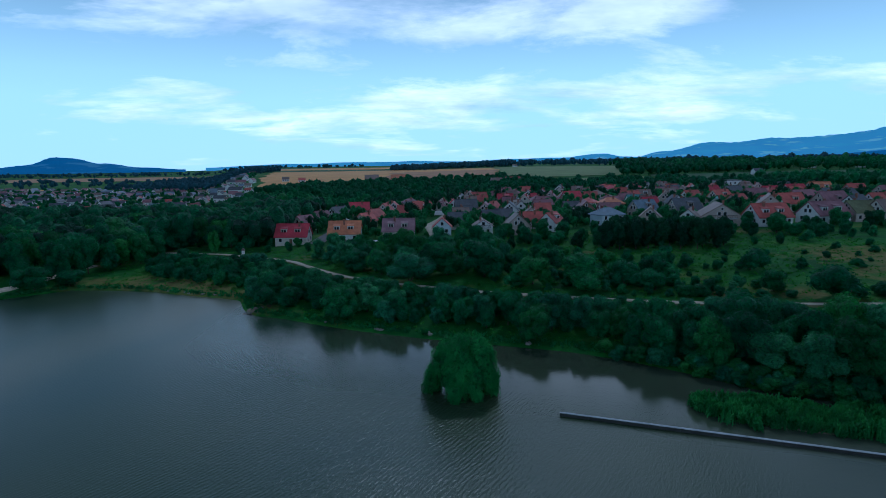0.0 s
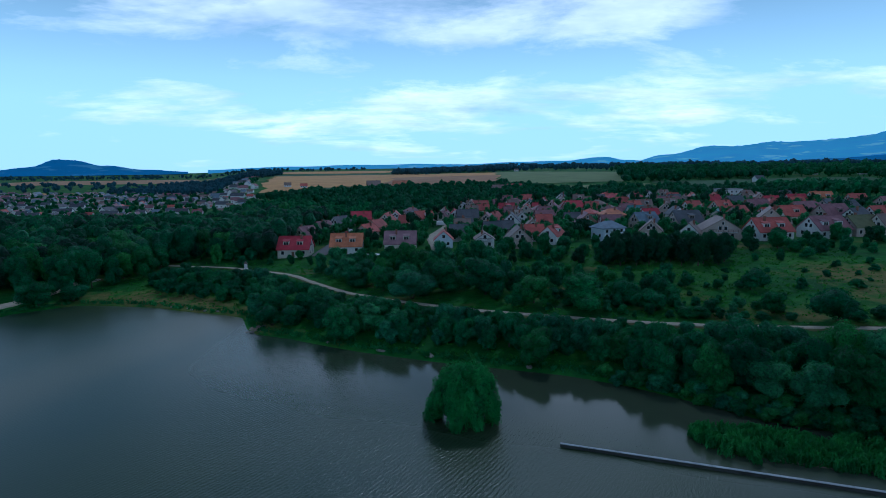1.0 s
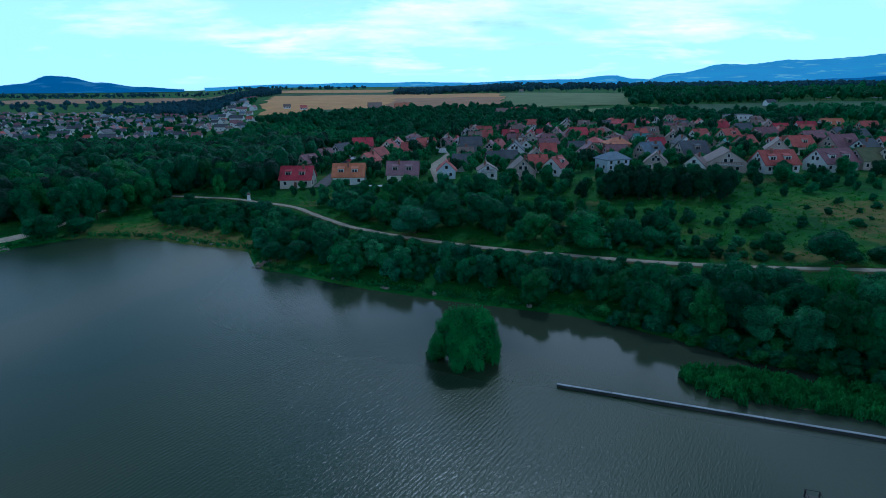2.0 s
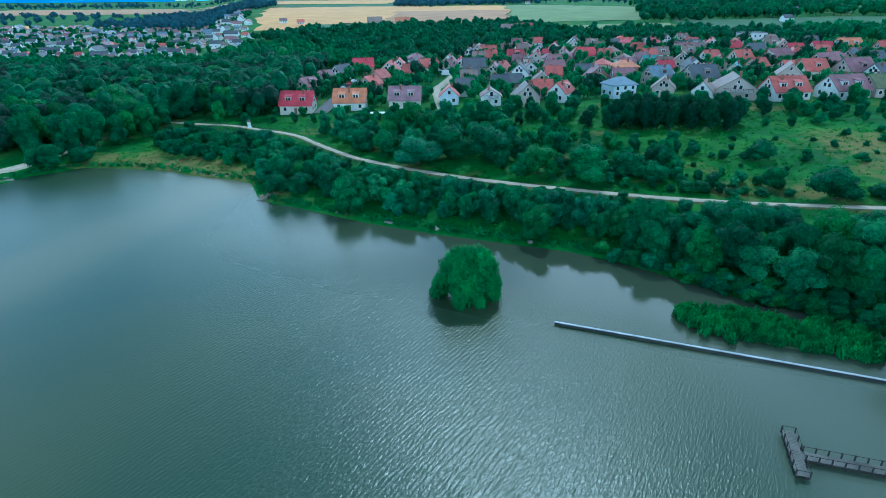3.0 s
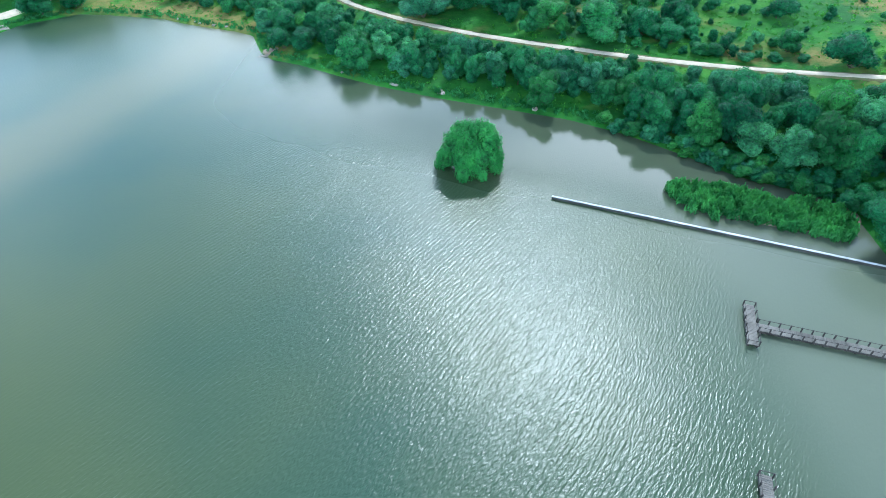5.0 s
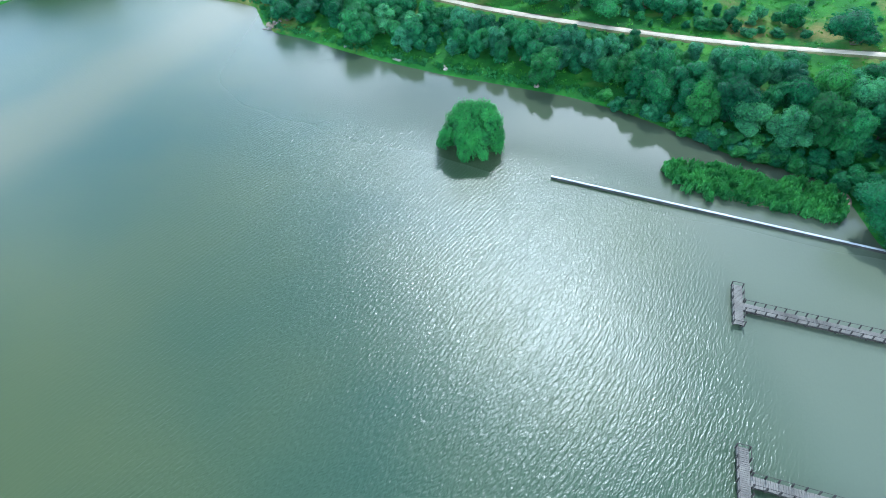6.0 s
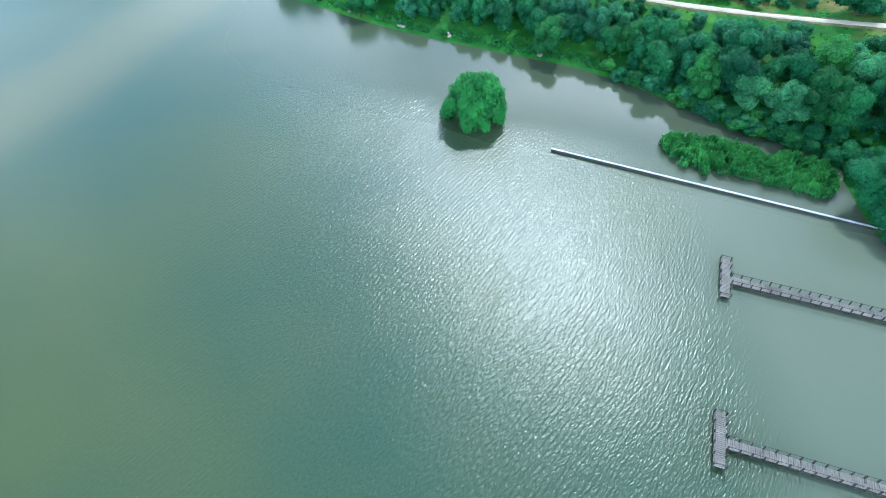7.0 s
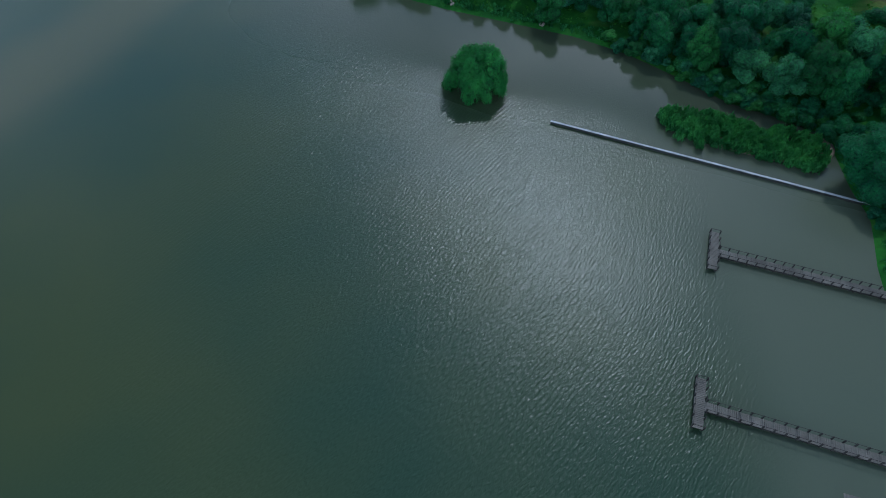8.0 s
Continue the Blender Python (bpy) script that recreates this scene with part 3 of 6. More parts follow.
def weeping_mesh(seed, material, lobes, leaves, leaf):
    """The crown of a weeping willow about 1 wide and 1 high: a full blunt dome of lumpy clumps down to the water, hung with trailing leaves."""
    rng = np.random.default_rng(seed)
    cs, rs = [], []
    for i in range(lobes):
        w = 2.39996 * i + rng.uniform(-0.4, 0.4)
        h = 0.06 + 0.80 * ((i + 0.5) / lobes) ** 0.95
        out = 0.40 * squarish(w) * math.sqrt(max(0.0, 1 - (max(0.0, h - 0.30) / 0.62) ** 2)) * rng.uniform(0.78, 1.05)
        cs.append((out * math.cos(w), out * math.sin(w), h)), rs.append(rng.uniform(0.07, 0.125))
    for i in range(9):
        w, out = 2.39996 * i, 0.075 * math.sqrt(i)
        cs.append((out * math.cos(w), out * math.sin(w), 0.88 - 1.1 * out * out)), rs.append(rng.uniform(0.09, 0.12))
    lobes = len(cs)
    cs, rs = np.array(cs), np.array(rs)
    vl, tl, k = [], [], 0
    core_v, core_f = ICO2
    for c, r in zip(cs, rs):
        vl.append(np.maximum(c + core_v * r * (0.50 + 0.30 * rng.random((len(core_v), 1))) * np.array([1, 1, 1.5]), (-9, -9, 0.0)))
        tl.append(core_f + k)
        k += len(core_v)
    body = core_v * np.array([0.37, 0.37, 0.42]) * (0.90 + 0.12 * rng.random((len(core_v), 1)))
    body[:, :2] *= squarish(np.arctan2(core_v[:, 1], core_v[:, 0]))[:, None]
    vl.append(body + np.array([0, 0, 0.42])), tl.append(core_f + k)
    k += len(core_v)
    n_core = (lobes + 1) * len(core_f)
    sprays = leaves // 10
    pick = rng.choice(lobes, sprays, p=rs ** 2 / (rs ** 2).sum())
    d = rng.normal(size=(sprays, 3)) + cs[pick] * np.array([2.4, 2.4, 0.9])
    d /= np.linalg.norm(d, axis=1, keepdims=True)
    mid = cs[pick] + d * rs[pick][:, None] * rng.uniform(0.75, 1.12, (sprays, 1)) * np.array([1, 1, 1.3])
    at = rng.integers(0, sprays, leaves)
    along = rng.uniform(-0.5, 1.0, leaves)
    pos = mid[at] + rng.normal(size=(leaves, 3)) * 0.006
    pos[:, 2] -= along * rng.uniform(0.04, 0.13, sprays)[at]
    pos[:, 2] = np.maximum(pos[:, 2], 0.012)
    nrm = d[at] + np.array([0, 0, 0.25]) + rng.normal(size=pos.shape) * 0.40
    qv, qf = blades(pos, nrm, leaf * rng.uniform(0.6, 1.3, leaves), rng, 3.4, 0.8)
    vl.append(qv), tl.append(qf + k)
    return crown_soup(vl, tl, n_core, material)


def trunk_mesh(seed, stems=1, tall=0.6):
    """A tapered trunk that leans a little and forks into limbs, for a tree 1 high."""
    rng = random.Random(seed)
    s = Solid()
    for _ in range(stems):
        lean = Vector((rng.uniform(-0.08, 0.08), rng.uniform(-0.08, 0.08), 0)) * stems
        a, b = Vector((0, 0, -0.06)), Vector((0, 0, tall * 0.5)) + lean
        r = 0.028 / math.sqrt(stems)
        s.tube(a, b, r, r * 0.7, 7)
        for _ in range(4 if stems == 1 else 2):
            c = b + Vector((rng.uniform(-0.22, 0.22), rng.uniform(-0.22, 0.22), rng.uniform(0.14, 0.32)))
            s.tube(b - Vector((0, 0, 0.02)), c, r * 0.6, r * 0.2, 5)
    return s.mesh("trunk", BARK, True)


PATH_LINE = [(-125, 208), (-108, 201), (-96.4, 197.2), (-83.1, 192.7), (-69.7, 191.3), (-54.7, 183.2), (-45.7, 175.4), (-39.8, 167.6), (-30.7, 157.4),
             (-23.3, 148.7), (-13.8, 140.4), (-5.2, 135.4), (2.8, 131.0), (12.9, 126.2), (20.0, 122.8), (29.1, 118.9), (35.6, 116.3), (46.2, 112.6),
             (55.9, 109.2), (65.1, 105.8), (80.5, 102.1), (110, 96), (150, 90)]


# ---------------------------------------------------------------- trees
TREE_LABELS = {
    "green": "dark green broadleaf tree with a dense uneven crown",
    "fresh": "light green broadleaf tree with a rounded leafy crown",
    "silver": "grey-green silvery willow with a loose crown",
    "dark": "very dark green tree standing in a close row",
    "bush": "low dense green bush standing in rough grass",
    "large": "large green willow with a full rounded crown",
    "far": "dark green forest tree with a broad crown",
}
STOCK = {}
RECIPES = {  # leaf, shape, clumps, leaves, leaf size, stems, variants
    "green": ("green", "round", 17, 2400, 0.030, 1, 4),
    "fresh": ("fresh", "round", 17, 2400, 0.029, 1, 3),
    "silver": ("silver", "round", 18, 2600, 0.028, 2, 3),
    "dark": ("dark", "tall", 16, 1500, 0.040, 1, 3),
    "bush": ("green", "bush", 10, 1100, 0.042, 3, 4),
    "far": ("green", "round", 13, 1000, 0.045, 1, 5),
    "large": ("green", "round", 34, 9000, 0.017, 1, 2),
}
tree_rng = random.Random(11)


def tree(x, y, wide, high, kind="green", group="trees by the lake"):
    """One tree or bush on the ground at a place of the plan."""
    leaf, shape, clumps, leaves, size, stems, variants = RECIPES[kind]
    v = tree_rng.randrange(variants)
    m = pose(x, y, height(x, y) - 0.05, 0, 0, tree_rng.uniform(0, 360)) @ Matrix.Diagonal((wide, wide, high, 1))
    if (kind, v) not in STOCK:
        ob = thing("bush" if kind == "bush" else "tree", TREE_LABELS[kind], "bush" if kind == "bush" else "tree", group)
        part("trunk", trunk_mesh(v * 7 + len(kind), stems, 0.35 if kind == "bush" else 0.62), ob)
        part("crown", crown_mesh(v * 31 + len(leaf) * 5 + len(shape), leaf, clumps, leaves, size, shape), ob)
        ob.matrix_basis = m
        STOCK[kind, v] = ob
        return ob
    ob = copy_thing(STOCK[kind, v], Matrix())
    ob.matrix_basis = m
    return tagged(ob, "", "", group)


def inside(poly, x, y):
    hit = False
    for i in range(len(poly)):
        (ax, ay), (bx, by) = poly[i], poly[(i + 1) % len(poly)]
        if (ay > y) != (by > y) and x < (bx - ax) * (y - ay) / (by - ay) + ax:
            hit = not hit
    return hit


TAKEN = []
TAKEN_ARRAY = [np.zeros((0, 3))]


def clear_of(x, y, gap):
    if len(TAKEN_ARRAY[0]) != len(TAKEN):
        TAKEN_ARRAY[0] = np.array(TAKEN)
    t = TAKEN_ARRAY[0]
    return len(t) == 0 or not bool(((x - t[:, 0]) ** 2 + (y - t[:, 1]) ** 2 < (gap + t[:, 2]) ** 2).any())


def scatter(poly, gap, seed, tries=4000, limit=400):
    """Places inside a stretch of the plan, no two nearer than gap."""
    rng = random.Random(seed)
    xs, ys = [p[0] for p in poly], [p[1] for p in poly]
    got = []
    for _ in range(tries):
        x, y = rng.uniform(min(xs), max(xs)), rng.uniform(min(ys), max(ys))
        if not inside(poly, x, y) or any((x - a) ** 2 + (y - b) ** 2 < gap * gap for a, b in got):
            continue
        if height(x, y) < 0.3 or not clear_of(x, y, 0.4):
            continue
        got.append((x, y))
        if len(got) >= limit:
            break
    return got, rng


def path_gap(x, y):
    """Distance to the gravel path."""
    best = 1e9
    for (ax, ay), (bx, by) in zip(PATH_LINE, PATH_LINE[1:]):
        dx, dy = bx - ax, by - ay
        t = min(1, max(0, ((x - ax) * dx + (y - ay) * dy) / (dx * dx + dy * dy)))
        best = min(best, math.hypot(x - ax - t * dx, y - ay - t * dy))
    return best


def grove(poly, gap, seed, kinds, high, ratio=(0.75, 1.1), group="trees by the lake", limit=400, low_by_path=False):
    places, rng = scatter(poly, gap, seed, limit=limit)
    for x, y in places:
        h = rng.uniform(*high)
        if low_by_path:
            h = min(h, 0.41 * path_gap(x, y) + 0.3)
            if h < 1.5:
                continue
        kind = rng.choice(kinds)
        if h < 4.3 and kind in ("green", "far"):
            kind = "bush"
        tree(x, y, h * rng.uniform(*ratio), h, kind, group)


# ---------------------------------------------------------------- ground, water, roads
def axis(lo, hi, step, far):
    mid = list(np.arange(lo, hi + step, step))
    out, s, v = [], step, mid[-1]
    while v < far:
        s *= 1.09
        v += s
        out.append(min(v, far))
    low, s, v = [], step, mid[0]
    while v > -far:
        s *= 1.09
        v -= s
        low.append(max(v, -far))
    return np.array(low[::-1] + mid + out)


gx, gy = axis(-135, 140, 1.25, 4950), axis(-20, 230, 1.25, 4950)
GX, GY = np.meshgrid(gx, gy)
GZ = ground(GX, GY)
lump = 0.5 * (np.sin(GX * 1.9 + np.sin(GY * 1.3) * 2) * np.sin(GY * 1.7 + np.sin(GX * 0.9) * 2)) + np.random.default_rng(5).normal(size=GX.shape) * 0.35
LAND = smooth(0.4, 6, shore_distance(GX, GY))
GZ = GZ + lump * 0.16 * LAND * (np.abs(GX) < 200) * (GY < 300)
ni, nj = GX.shape
idx = np.arange(ni * nj).reshape(ni, nj)
cells = np.stack([idx[:-1, :-1], idx[:-1, 1:], idx[1:, 1:], idx[1:, :-1]], -1).reshape(-1, 4)
land = bpy.data.meshes.new("ground")
land.from_pydata(np.stack([GX, GY, GZ], -1).reshape(-1, 3).tolist(), [], cells.tolist())
land.materials.append(GROUND)
land.polygons.foreach_set("use_smooth", [True] * len(land.polygons))
land.update()
tagged(new("ground", land), "rolling green meadow land with dry grassy patches", "ground", kind="structure")

wx = [min(p[0] for p in SHORE) - 6, max(p[0] for p in SHORE) + 6]
wy = [min(p[1] for p in SHORE) - 6, max(p[1] for p in SHORE) + 6]
nx, ny = 60, 50
wv = [(wx[0] + (wx[1] - wx[0]) * i / nx, wy[0] + (wy[1] - wy[0]) * j / ny, 0.0) for j in range(ny + 1) for i in range(nx + 1)]
wf = [(j * (nx + 1) + i, j * (nx + 1) + i + 1, (j + 1) * (nx + 1) + i + 1, (j + 1) * (nx + 1) + i) for j in range(ny) for i in range(nx)]
tagged(new("water", mesh_of("water", wv, wf, WATER, True)), "greenish rippled lake water glittering in the sun", "water", kind="structure")


def ribbon(name, line, wide, material, label, category, lift=0.10, seed=1):
    """A road laid over the land, with a worn uneven edge and a small step."""
    rng = random.Random(seed)
    pts = []
    for (ax, ay), (bx, by) in zip(line, line[1:]):
        n = max(1, int(math.hypot(bx - ax, by - ay) / 1.6))
        pts += [(ax + (bx - ax) * i / n, ay + (by - ay) * i / n) for i in range(n)]
    pts.append(line[-1])
    for _ in range(6):
        pts = [pts[0]] + [((a[0] + 2 * b[0] + c[0]) / 4, (a[1] + 2 * b[1] + c[1]) / 4) for a, b, c in zip(pts, pts[1:], pts[2:])] + [pts[-1]]
    rows, faces = [], []
    for i, (x, y) in enumerate(pts):
        a, b = pts[max(0, i - 1)], pts[min(len(pts) - 1, i + 1)]
        t = Vector((b[0] - a[0], b[1] - a[1])).normalized()
        w = wide / 2 + rng.uniform(-0.14, 0.14)
        mid = height(x, y)
        for k, drop in ((-w - 0.25, -0.35), (-w, 0), (-w * 0.35, 0.03), (w * 0.35, 0.03), (w, 0), (w + 0.25, -0.35)):
            px, py = x - t.y * k, y + t.x * k
            rows.append((px, py, 0.5 * (mid + height(px, py)) + lift + drop + 0.12))
    for i in range(len(pts) - 1):
        for k in range(5):
            faces.append((i * 6 + k, i * 6 + k + 1, i * 6 + 7 + k, i * 6 + 6 + k))
    ob = tagged(new(name, mesh_of(name, rows, faces, material, True)), label, category, kind="structure")
    TAKEN.extend((x, y, wide / 2 + 0.9) for x, y in pts[::2])
    return ob


ribbon("verge", PATH_LINE, 2.6, VERGE, "worn dry grass verge beside the gravel path", "verge", -0.02, 12)
ribbon("path", PATH_LINE, 1.4, GRAVEL, "pale gravel footpath running along the lake shore", "path")
ribbon("dam_road", [(-108, 178), (-111.3, 169), (-111.1, 160.6), (-112.8, 153), (-116, 146), (-122, 139), (-140, 133), (-190, 119)], 3.4, GRAVEL,
       "pale gravel road on the lake dam", "road", seed=3)
ribbon("revetment", [(-111.5, 141.5), (-113.5, 138), (-120, 133.8), (-137, 127.5), (-190, 113.5)], 2.6, STONE, "pale stone facing on the lake side of the dam", "revetment", -0.05, 9)
ribbon("street", [(-46, 208), (-45, 232), (-44, 262), (-38, 300), (-20, 345)], 5, ASPHALT, "narrow grey residential street between the houses", "road", seed=4)
ribbon("street", [(-2, 205), (-4, 225), (-6, 250), (2, 290), (8, 340)], 3.6, GRAVEL, "light unpaved street between the houses", "road", seed=5)
ribbon("street", [(20, 255), (60, 252), (100, 256), (150, 262), (230, 270)], 5, ASPHALT, "narrow grey residential street between the houses", "road", seed=6)
ribbon("street", [(20, 312), (60, 308), (110, 302), (160, 308), (240, 318)], 5, ASPHALT, "narrow grey residential street between the houses", "road", seed=7)


HOUSES_AT = []


# ---------------------------------------------------------------- fields, far woods and hills
def field(name, poly, material, label, lift=0.25, step=30):
    """A field laid on the land inside a four-cornered stretch of the plan."""
    a, b, c, d = [Vector(p) for p in poly]
    n = max(4, int(max((b - a).length, (d - a).length) / step))
    u, v = np.meshgrid(np.linspace(0, 1, n + 1), np.linspace(0, 1, n + 1))
    px, py = [(a[k] * (1 - u) + b[k] * u) * (1 - v) + (d[k] * (1 - u) + c[k] * u) * v for k in (0, 1)]
    px, py = px + 4 * np.sin(py * 0.043) + 2 * np.sin(py * 0.11 + px * 0.05), py + 4 * np.sin(px * 0.037 + 1) + 2 * np.sin(px * 0.13)
    vs = np.stack([px, py, ground(px, py) + 0.6 * lift + 0.0004 * py], -1).reshape(-1, 3).tolist()
    fs = []
    for j in range(n):
        for i in range(n):
            k = j * (n + 1) + i
            fs.append((k, k + 1, k + n + 2, k + n + 1))
    return tagged(new(name, mesh_of(name, vs, fs, material, True)), label, "field", kind="structure")


field("field", [(-176, 560), (-118, 575), (-85, 1250), (-330, 1150)], STUBBLE, "golden stubble field on a gentle rise")
field("field", [(-118, 640), (64, 640), (85, 1000), (-85, 1250)], STUBBLE, "golden stubble field on a gentle rise", 0.3)
field("field", [(-62, 600), (62, 600), (70, 760), (-72, 880)], PLOUGH, "reddish ploughed field beside the stubble", 0.9)
field("field", [(-124, 545), (-70, 560), (-80, 650), (-132, 615)], CROP, "bright green crop field in front of the stubble", 0.9)
field("field", [(64, 600), (180, 590), (240, 800), (85, 1000)], HAYFIELD, "light green hay meadow beside the stubble", 0.6)
field("field", [(-650, 900), (-505, 880), (-520, 965), (-680, 995)], STUBBLE, "pale stubble strip behind the far town", 0.6)
field("field", [(-1300, 1500), (-500, 1600), (-450, 2100), (-1400, 2000)], PLOUGH, "pinkish bare field far off in the plain")
field("field", [(-500, 1500), (-150, 1500), (-150, 2100), (-520, 2100)], STUBBLE, "pale stubble strip far off in the plain")
field("field", [(-350, 1200), (-100, 1210), (-110, 1400), (-380, 1400)], CROP, "green crop strip far off in the plain")
field("field", [(1000, 1750), (2100, 1750), (2300, 2050), (1050, 2050)], HAYFIELD, "pale hay meadow far off in the plain")
field("field", [(700, 2600), (3300, 2300), (3600, 2800), (750, 3000)], STUBBLE, "pale stubble strip below the mountains")
field("field", [(95, 505), (190, 510), (200, 560), (90, 555)], HAYFIELD, "light green clearing behind the village", 0.5)
field("field", [(200, 470), (420, 480), (430, 600), (210, 590)], CROP, "dark green orchard field behind the village", 0.5)


def woods(name, poly, gap, size, seed, label, material=None, count=900, ratio=0.9, rich=1, leafkind="green"):
    """A far wood in one mesh: every tree is three lumpy clumps with loose sprays of leaves on them."""
    rng = np.random.default_rng(seed)
    xs, ys = [p[0] for p in poly], [p[1] for p in poly]
    pts = []
    cellmap = set()
    homes = np.array(HOUSES_AT)
    for _ in range(count * 12):
        x, y = rng.uniform(min(xs), max(xs)), rng.uniform(min(ys), max(ys))
        key = (int(x // gap), int(y // gap))
        if key in cellmap or not inside(poly, x, y):
            continue
        if ((x - homes[:, 0]) ** 2 + (y - homes[:, 1]) ** 2 < homes[:, 2] ** 2).any():
            continue
        if rich > 1 and not clear_of(x, y, 1.6):
            continue
        cellmap.add(key)
        pts.append((x, y))
        if len(pts) >= count:
            break
    pts = np.array(pts)
    zs = ground(pts[:, 0], pts[:, 1])
    vl, ql, tl, leafl, k = [], [], [], [], 0
    iv, jf = ICO1 if rich == 1 else ICO2
    sprigs = 8 if rich == 1 else 52
    for (x, y), z in zip(pts, zs):
        h = rng.uniform(*size)
        for _ in range(3 + 2 * rich - 2):
            r = h * rng.uniform(0.22, 0.34) / (1 + 0.15 * (rich - 1))
            c = np.array([x, y, z]) + rng.normal(size=3) * (h * 0.16 * rich ** 0.4, h * 0.16 * rich ** 0.4, h * 0.10 * rich ** 0.3) + (0, 0, h * 0.55)
            vl.append(c + iv * r * ((0.85 if rich == 1 else 0.72) + 0.3 * rng.random((len(iv), 1))) * (ratio, ratio, 1.15))
            tl.append(jf + k)
            k += len(iv)
            d = rng.normal(size=(sprigs, 3))
            d[:, 2] = np.abs(d[:, 2])
            d /= np.linalg.norm(d, axis=1, keepdims=True)
            qv, qf = blades(c + d * r * rng.uniform(0.85, 1.15, (sprigs, 1)), d + rng.normal(size=d.shape) * 0.35, r * rng.uniform(0.6, 1.3, sprigs) * (0.58 if rich == 1 else 0.22), rng, 1.6)
            vl.append(qv), leafl.append(qf + k)
            k += len(qv)
        base = Solid().tube((x, y, z - 0.3), (x, y, z + h * 0.45), h * 0.03, h * 0.02, 4)
        vl.append(np.array(base.v)), ql.append(np.array(base.f[:4]) + k)
        k += len(base.v)
    return tagged(new(name, soup(name, vl, ql, tl, material or LEAF[leafkind], CLUMP[leafkind] if rich > 1 else None, leafl)), label, "woods", kind="stuff")


def ridge(name, line, material, label, deep=700, seed=2):
    """A long hill or mountain: rows of rising and falling slopes along a crest given by (x, y, height)."""
    rng = random.Random(seed)
    vs, fs, n = [], [], 0
    pts = []
    for a, b in zip(line, line[1:]):
        for i in range(14):
            t = i / 14
            pts.append([a[k] + (b[k] - a[k]) * (t * t * (3 - 2 * t) if k == 2 else t) for k in range(3)])
    pts.append(list(line[-1]))
    prof = ((-1.0, -0.02), (-0.72, 0.12), (-0.45, 0.38), (-0.22, 0.72), (-0.08, 0.93), (0, 1.0), (0.1, 0.9), (0.35, 0.55), (0.6, -0.05))
    for i, (x, y, z) in enumerate(pts):
        w = Vector((x, y)).normalized()
        for s, k in prof:
            j = (noise.noise((x * 0.004, y * 0.004 + s * 2, seed)) * 0.16 + rng.uniform(-0.02, 0.02)) * (k > 0.05)
            vs.append((x + w.x * s * deep, y + w.y * s * deep, 4 + z * max(k + j * k ** 0.5 if k > 0 else k, -0.05)))
    m = len(prof)
    for i in range(len(pts) - 1):
        for k in range(m - 1):
            fs.append((i * m + k, (i + 1) * m + k, (i + 1) * m + k + 1, i * m + k + 1))
    return tagged(new(name, mesh_of(name, vs, fs, material, True)), label, "hill", kind="structure")


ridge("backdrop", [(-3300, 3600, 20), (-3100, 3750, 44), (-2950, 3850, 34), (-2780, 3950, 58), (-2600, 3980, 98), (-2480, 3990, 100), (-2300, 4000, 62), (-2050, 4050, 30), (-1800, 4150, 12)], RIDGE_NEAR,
      "wooded cone of a far hill tinted with blue haze", 450, 3)
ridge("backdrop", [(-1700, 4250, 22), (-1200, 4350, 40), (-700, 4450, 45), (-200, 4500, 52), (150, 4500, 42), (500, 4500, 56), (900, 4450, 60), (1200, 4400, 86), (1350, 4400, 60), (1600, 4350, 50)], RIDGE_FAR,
      "low hills along the horizon tinted with blue haze", 300, 5)
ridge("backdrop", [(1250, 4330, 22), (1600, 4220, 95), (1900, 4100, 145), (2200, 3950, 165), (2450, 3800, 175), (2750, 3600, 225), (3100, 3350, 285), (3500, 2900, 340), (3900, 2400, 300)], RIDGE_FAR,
      "long mountain range with blue haze in its colour", 900, 8)
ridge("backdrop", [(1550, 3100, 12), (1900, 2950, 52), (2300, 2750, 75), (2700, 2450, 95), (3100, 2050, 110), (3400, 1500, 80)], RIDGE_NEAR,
      "dark wooded foothills below the mountains, tinted with blue haze", 420, 9)
ridge("backdrop", [(-120, 1700, 14), (-40, 1700, 21), (20, 1700, 22), (70, 1700, 31), (120, 1700, 33), (170, 1700, 27), (240, 1700, 22), (400, 1690, 24), (700, 1650, 27), (1000, 1600, 25), (1300, 1500, 22)], HAZED_WOOD,
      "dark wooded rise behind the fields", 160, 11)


# ---------------------------------------------------------------- houses
HOUSE_WORDS = {"crimson": "crimson", "red": "red", "orange": "orange", "mauve": "mauve brown", "plum": "dark plum", "umber": "brown", "slate": "dark grey",
               "bluegrey": "blue-grey", "teal": "teal", "olive": "olive green"}
WALL_WORDS = {"white": "white", "cream": "cream", "tan": "tan", "bluish": "pale blue", "brown": "dark brown"}
STYLE_WORDS = {"twin": "wide twin house with roof dormers", "gable": "house with a tall gable", "plain": "house", "balcony": "house with a balcony",
               "dormer": "house with a roof dormer", "hip": "house with a hipped roof", "flat": "flat-roofed block"}


def window_mesh(w, h):
    """A painted frame and the glass that stands a little proud in it."""
    f = Solid().bevel_box(-w / 2, -0.05, 0, w / 2, 0.06, h, 0.02)
    g = Solid().box(-w / 2 + 0.11, -0.062, 0.11, w / 2 - 0.11, 0.0, h - 0.11)
    return f.mesh("window", FRAME), g.mesh("pane", GLASS)


WINDOWS = {k: window_mesh(*k) for k in ((1.2, 1.4), (0.9, 1.2), (2.0, 2.1), (1.6, 1.4))}


def put_window(house_ob, kind, x, y, z, turn):
    me, gl = WINDOWS[kind]
    w = part("window", me, house_ob)
    w.matrix_basis = pose(x, y, z, 0, 0, turn)
    part("pane", gl, w, "dark window glass")


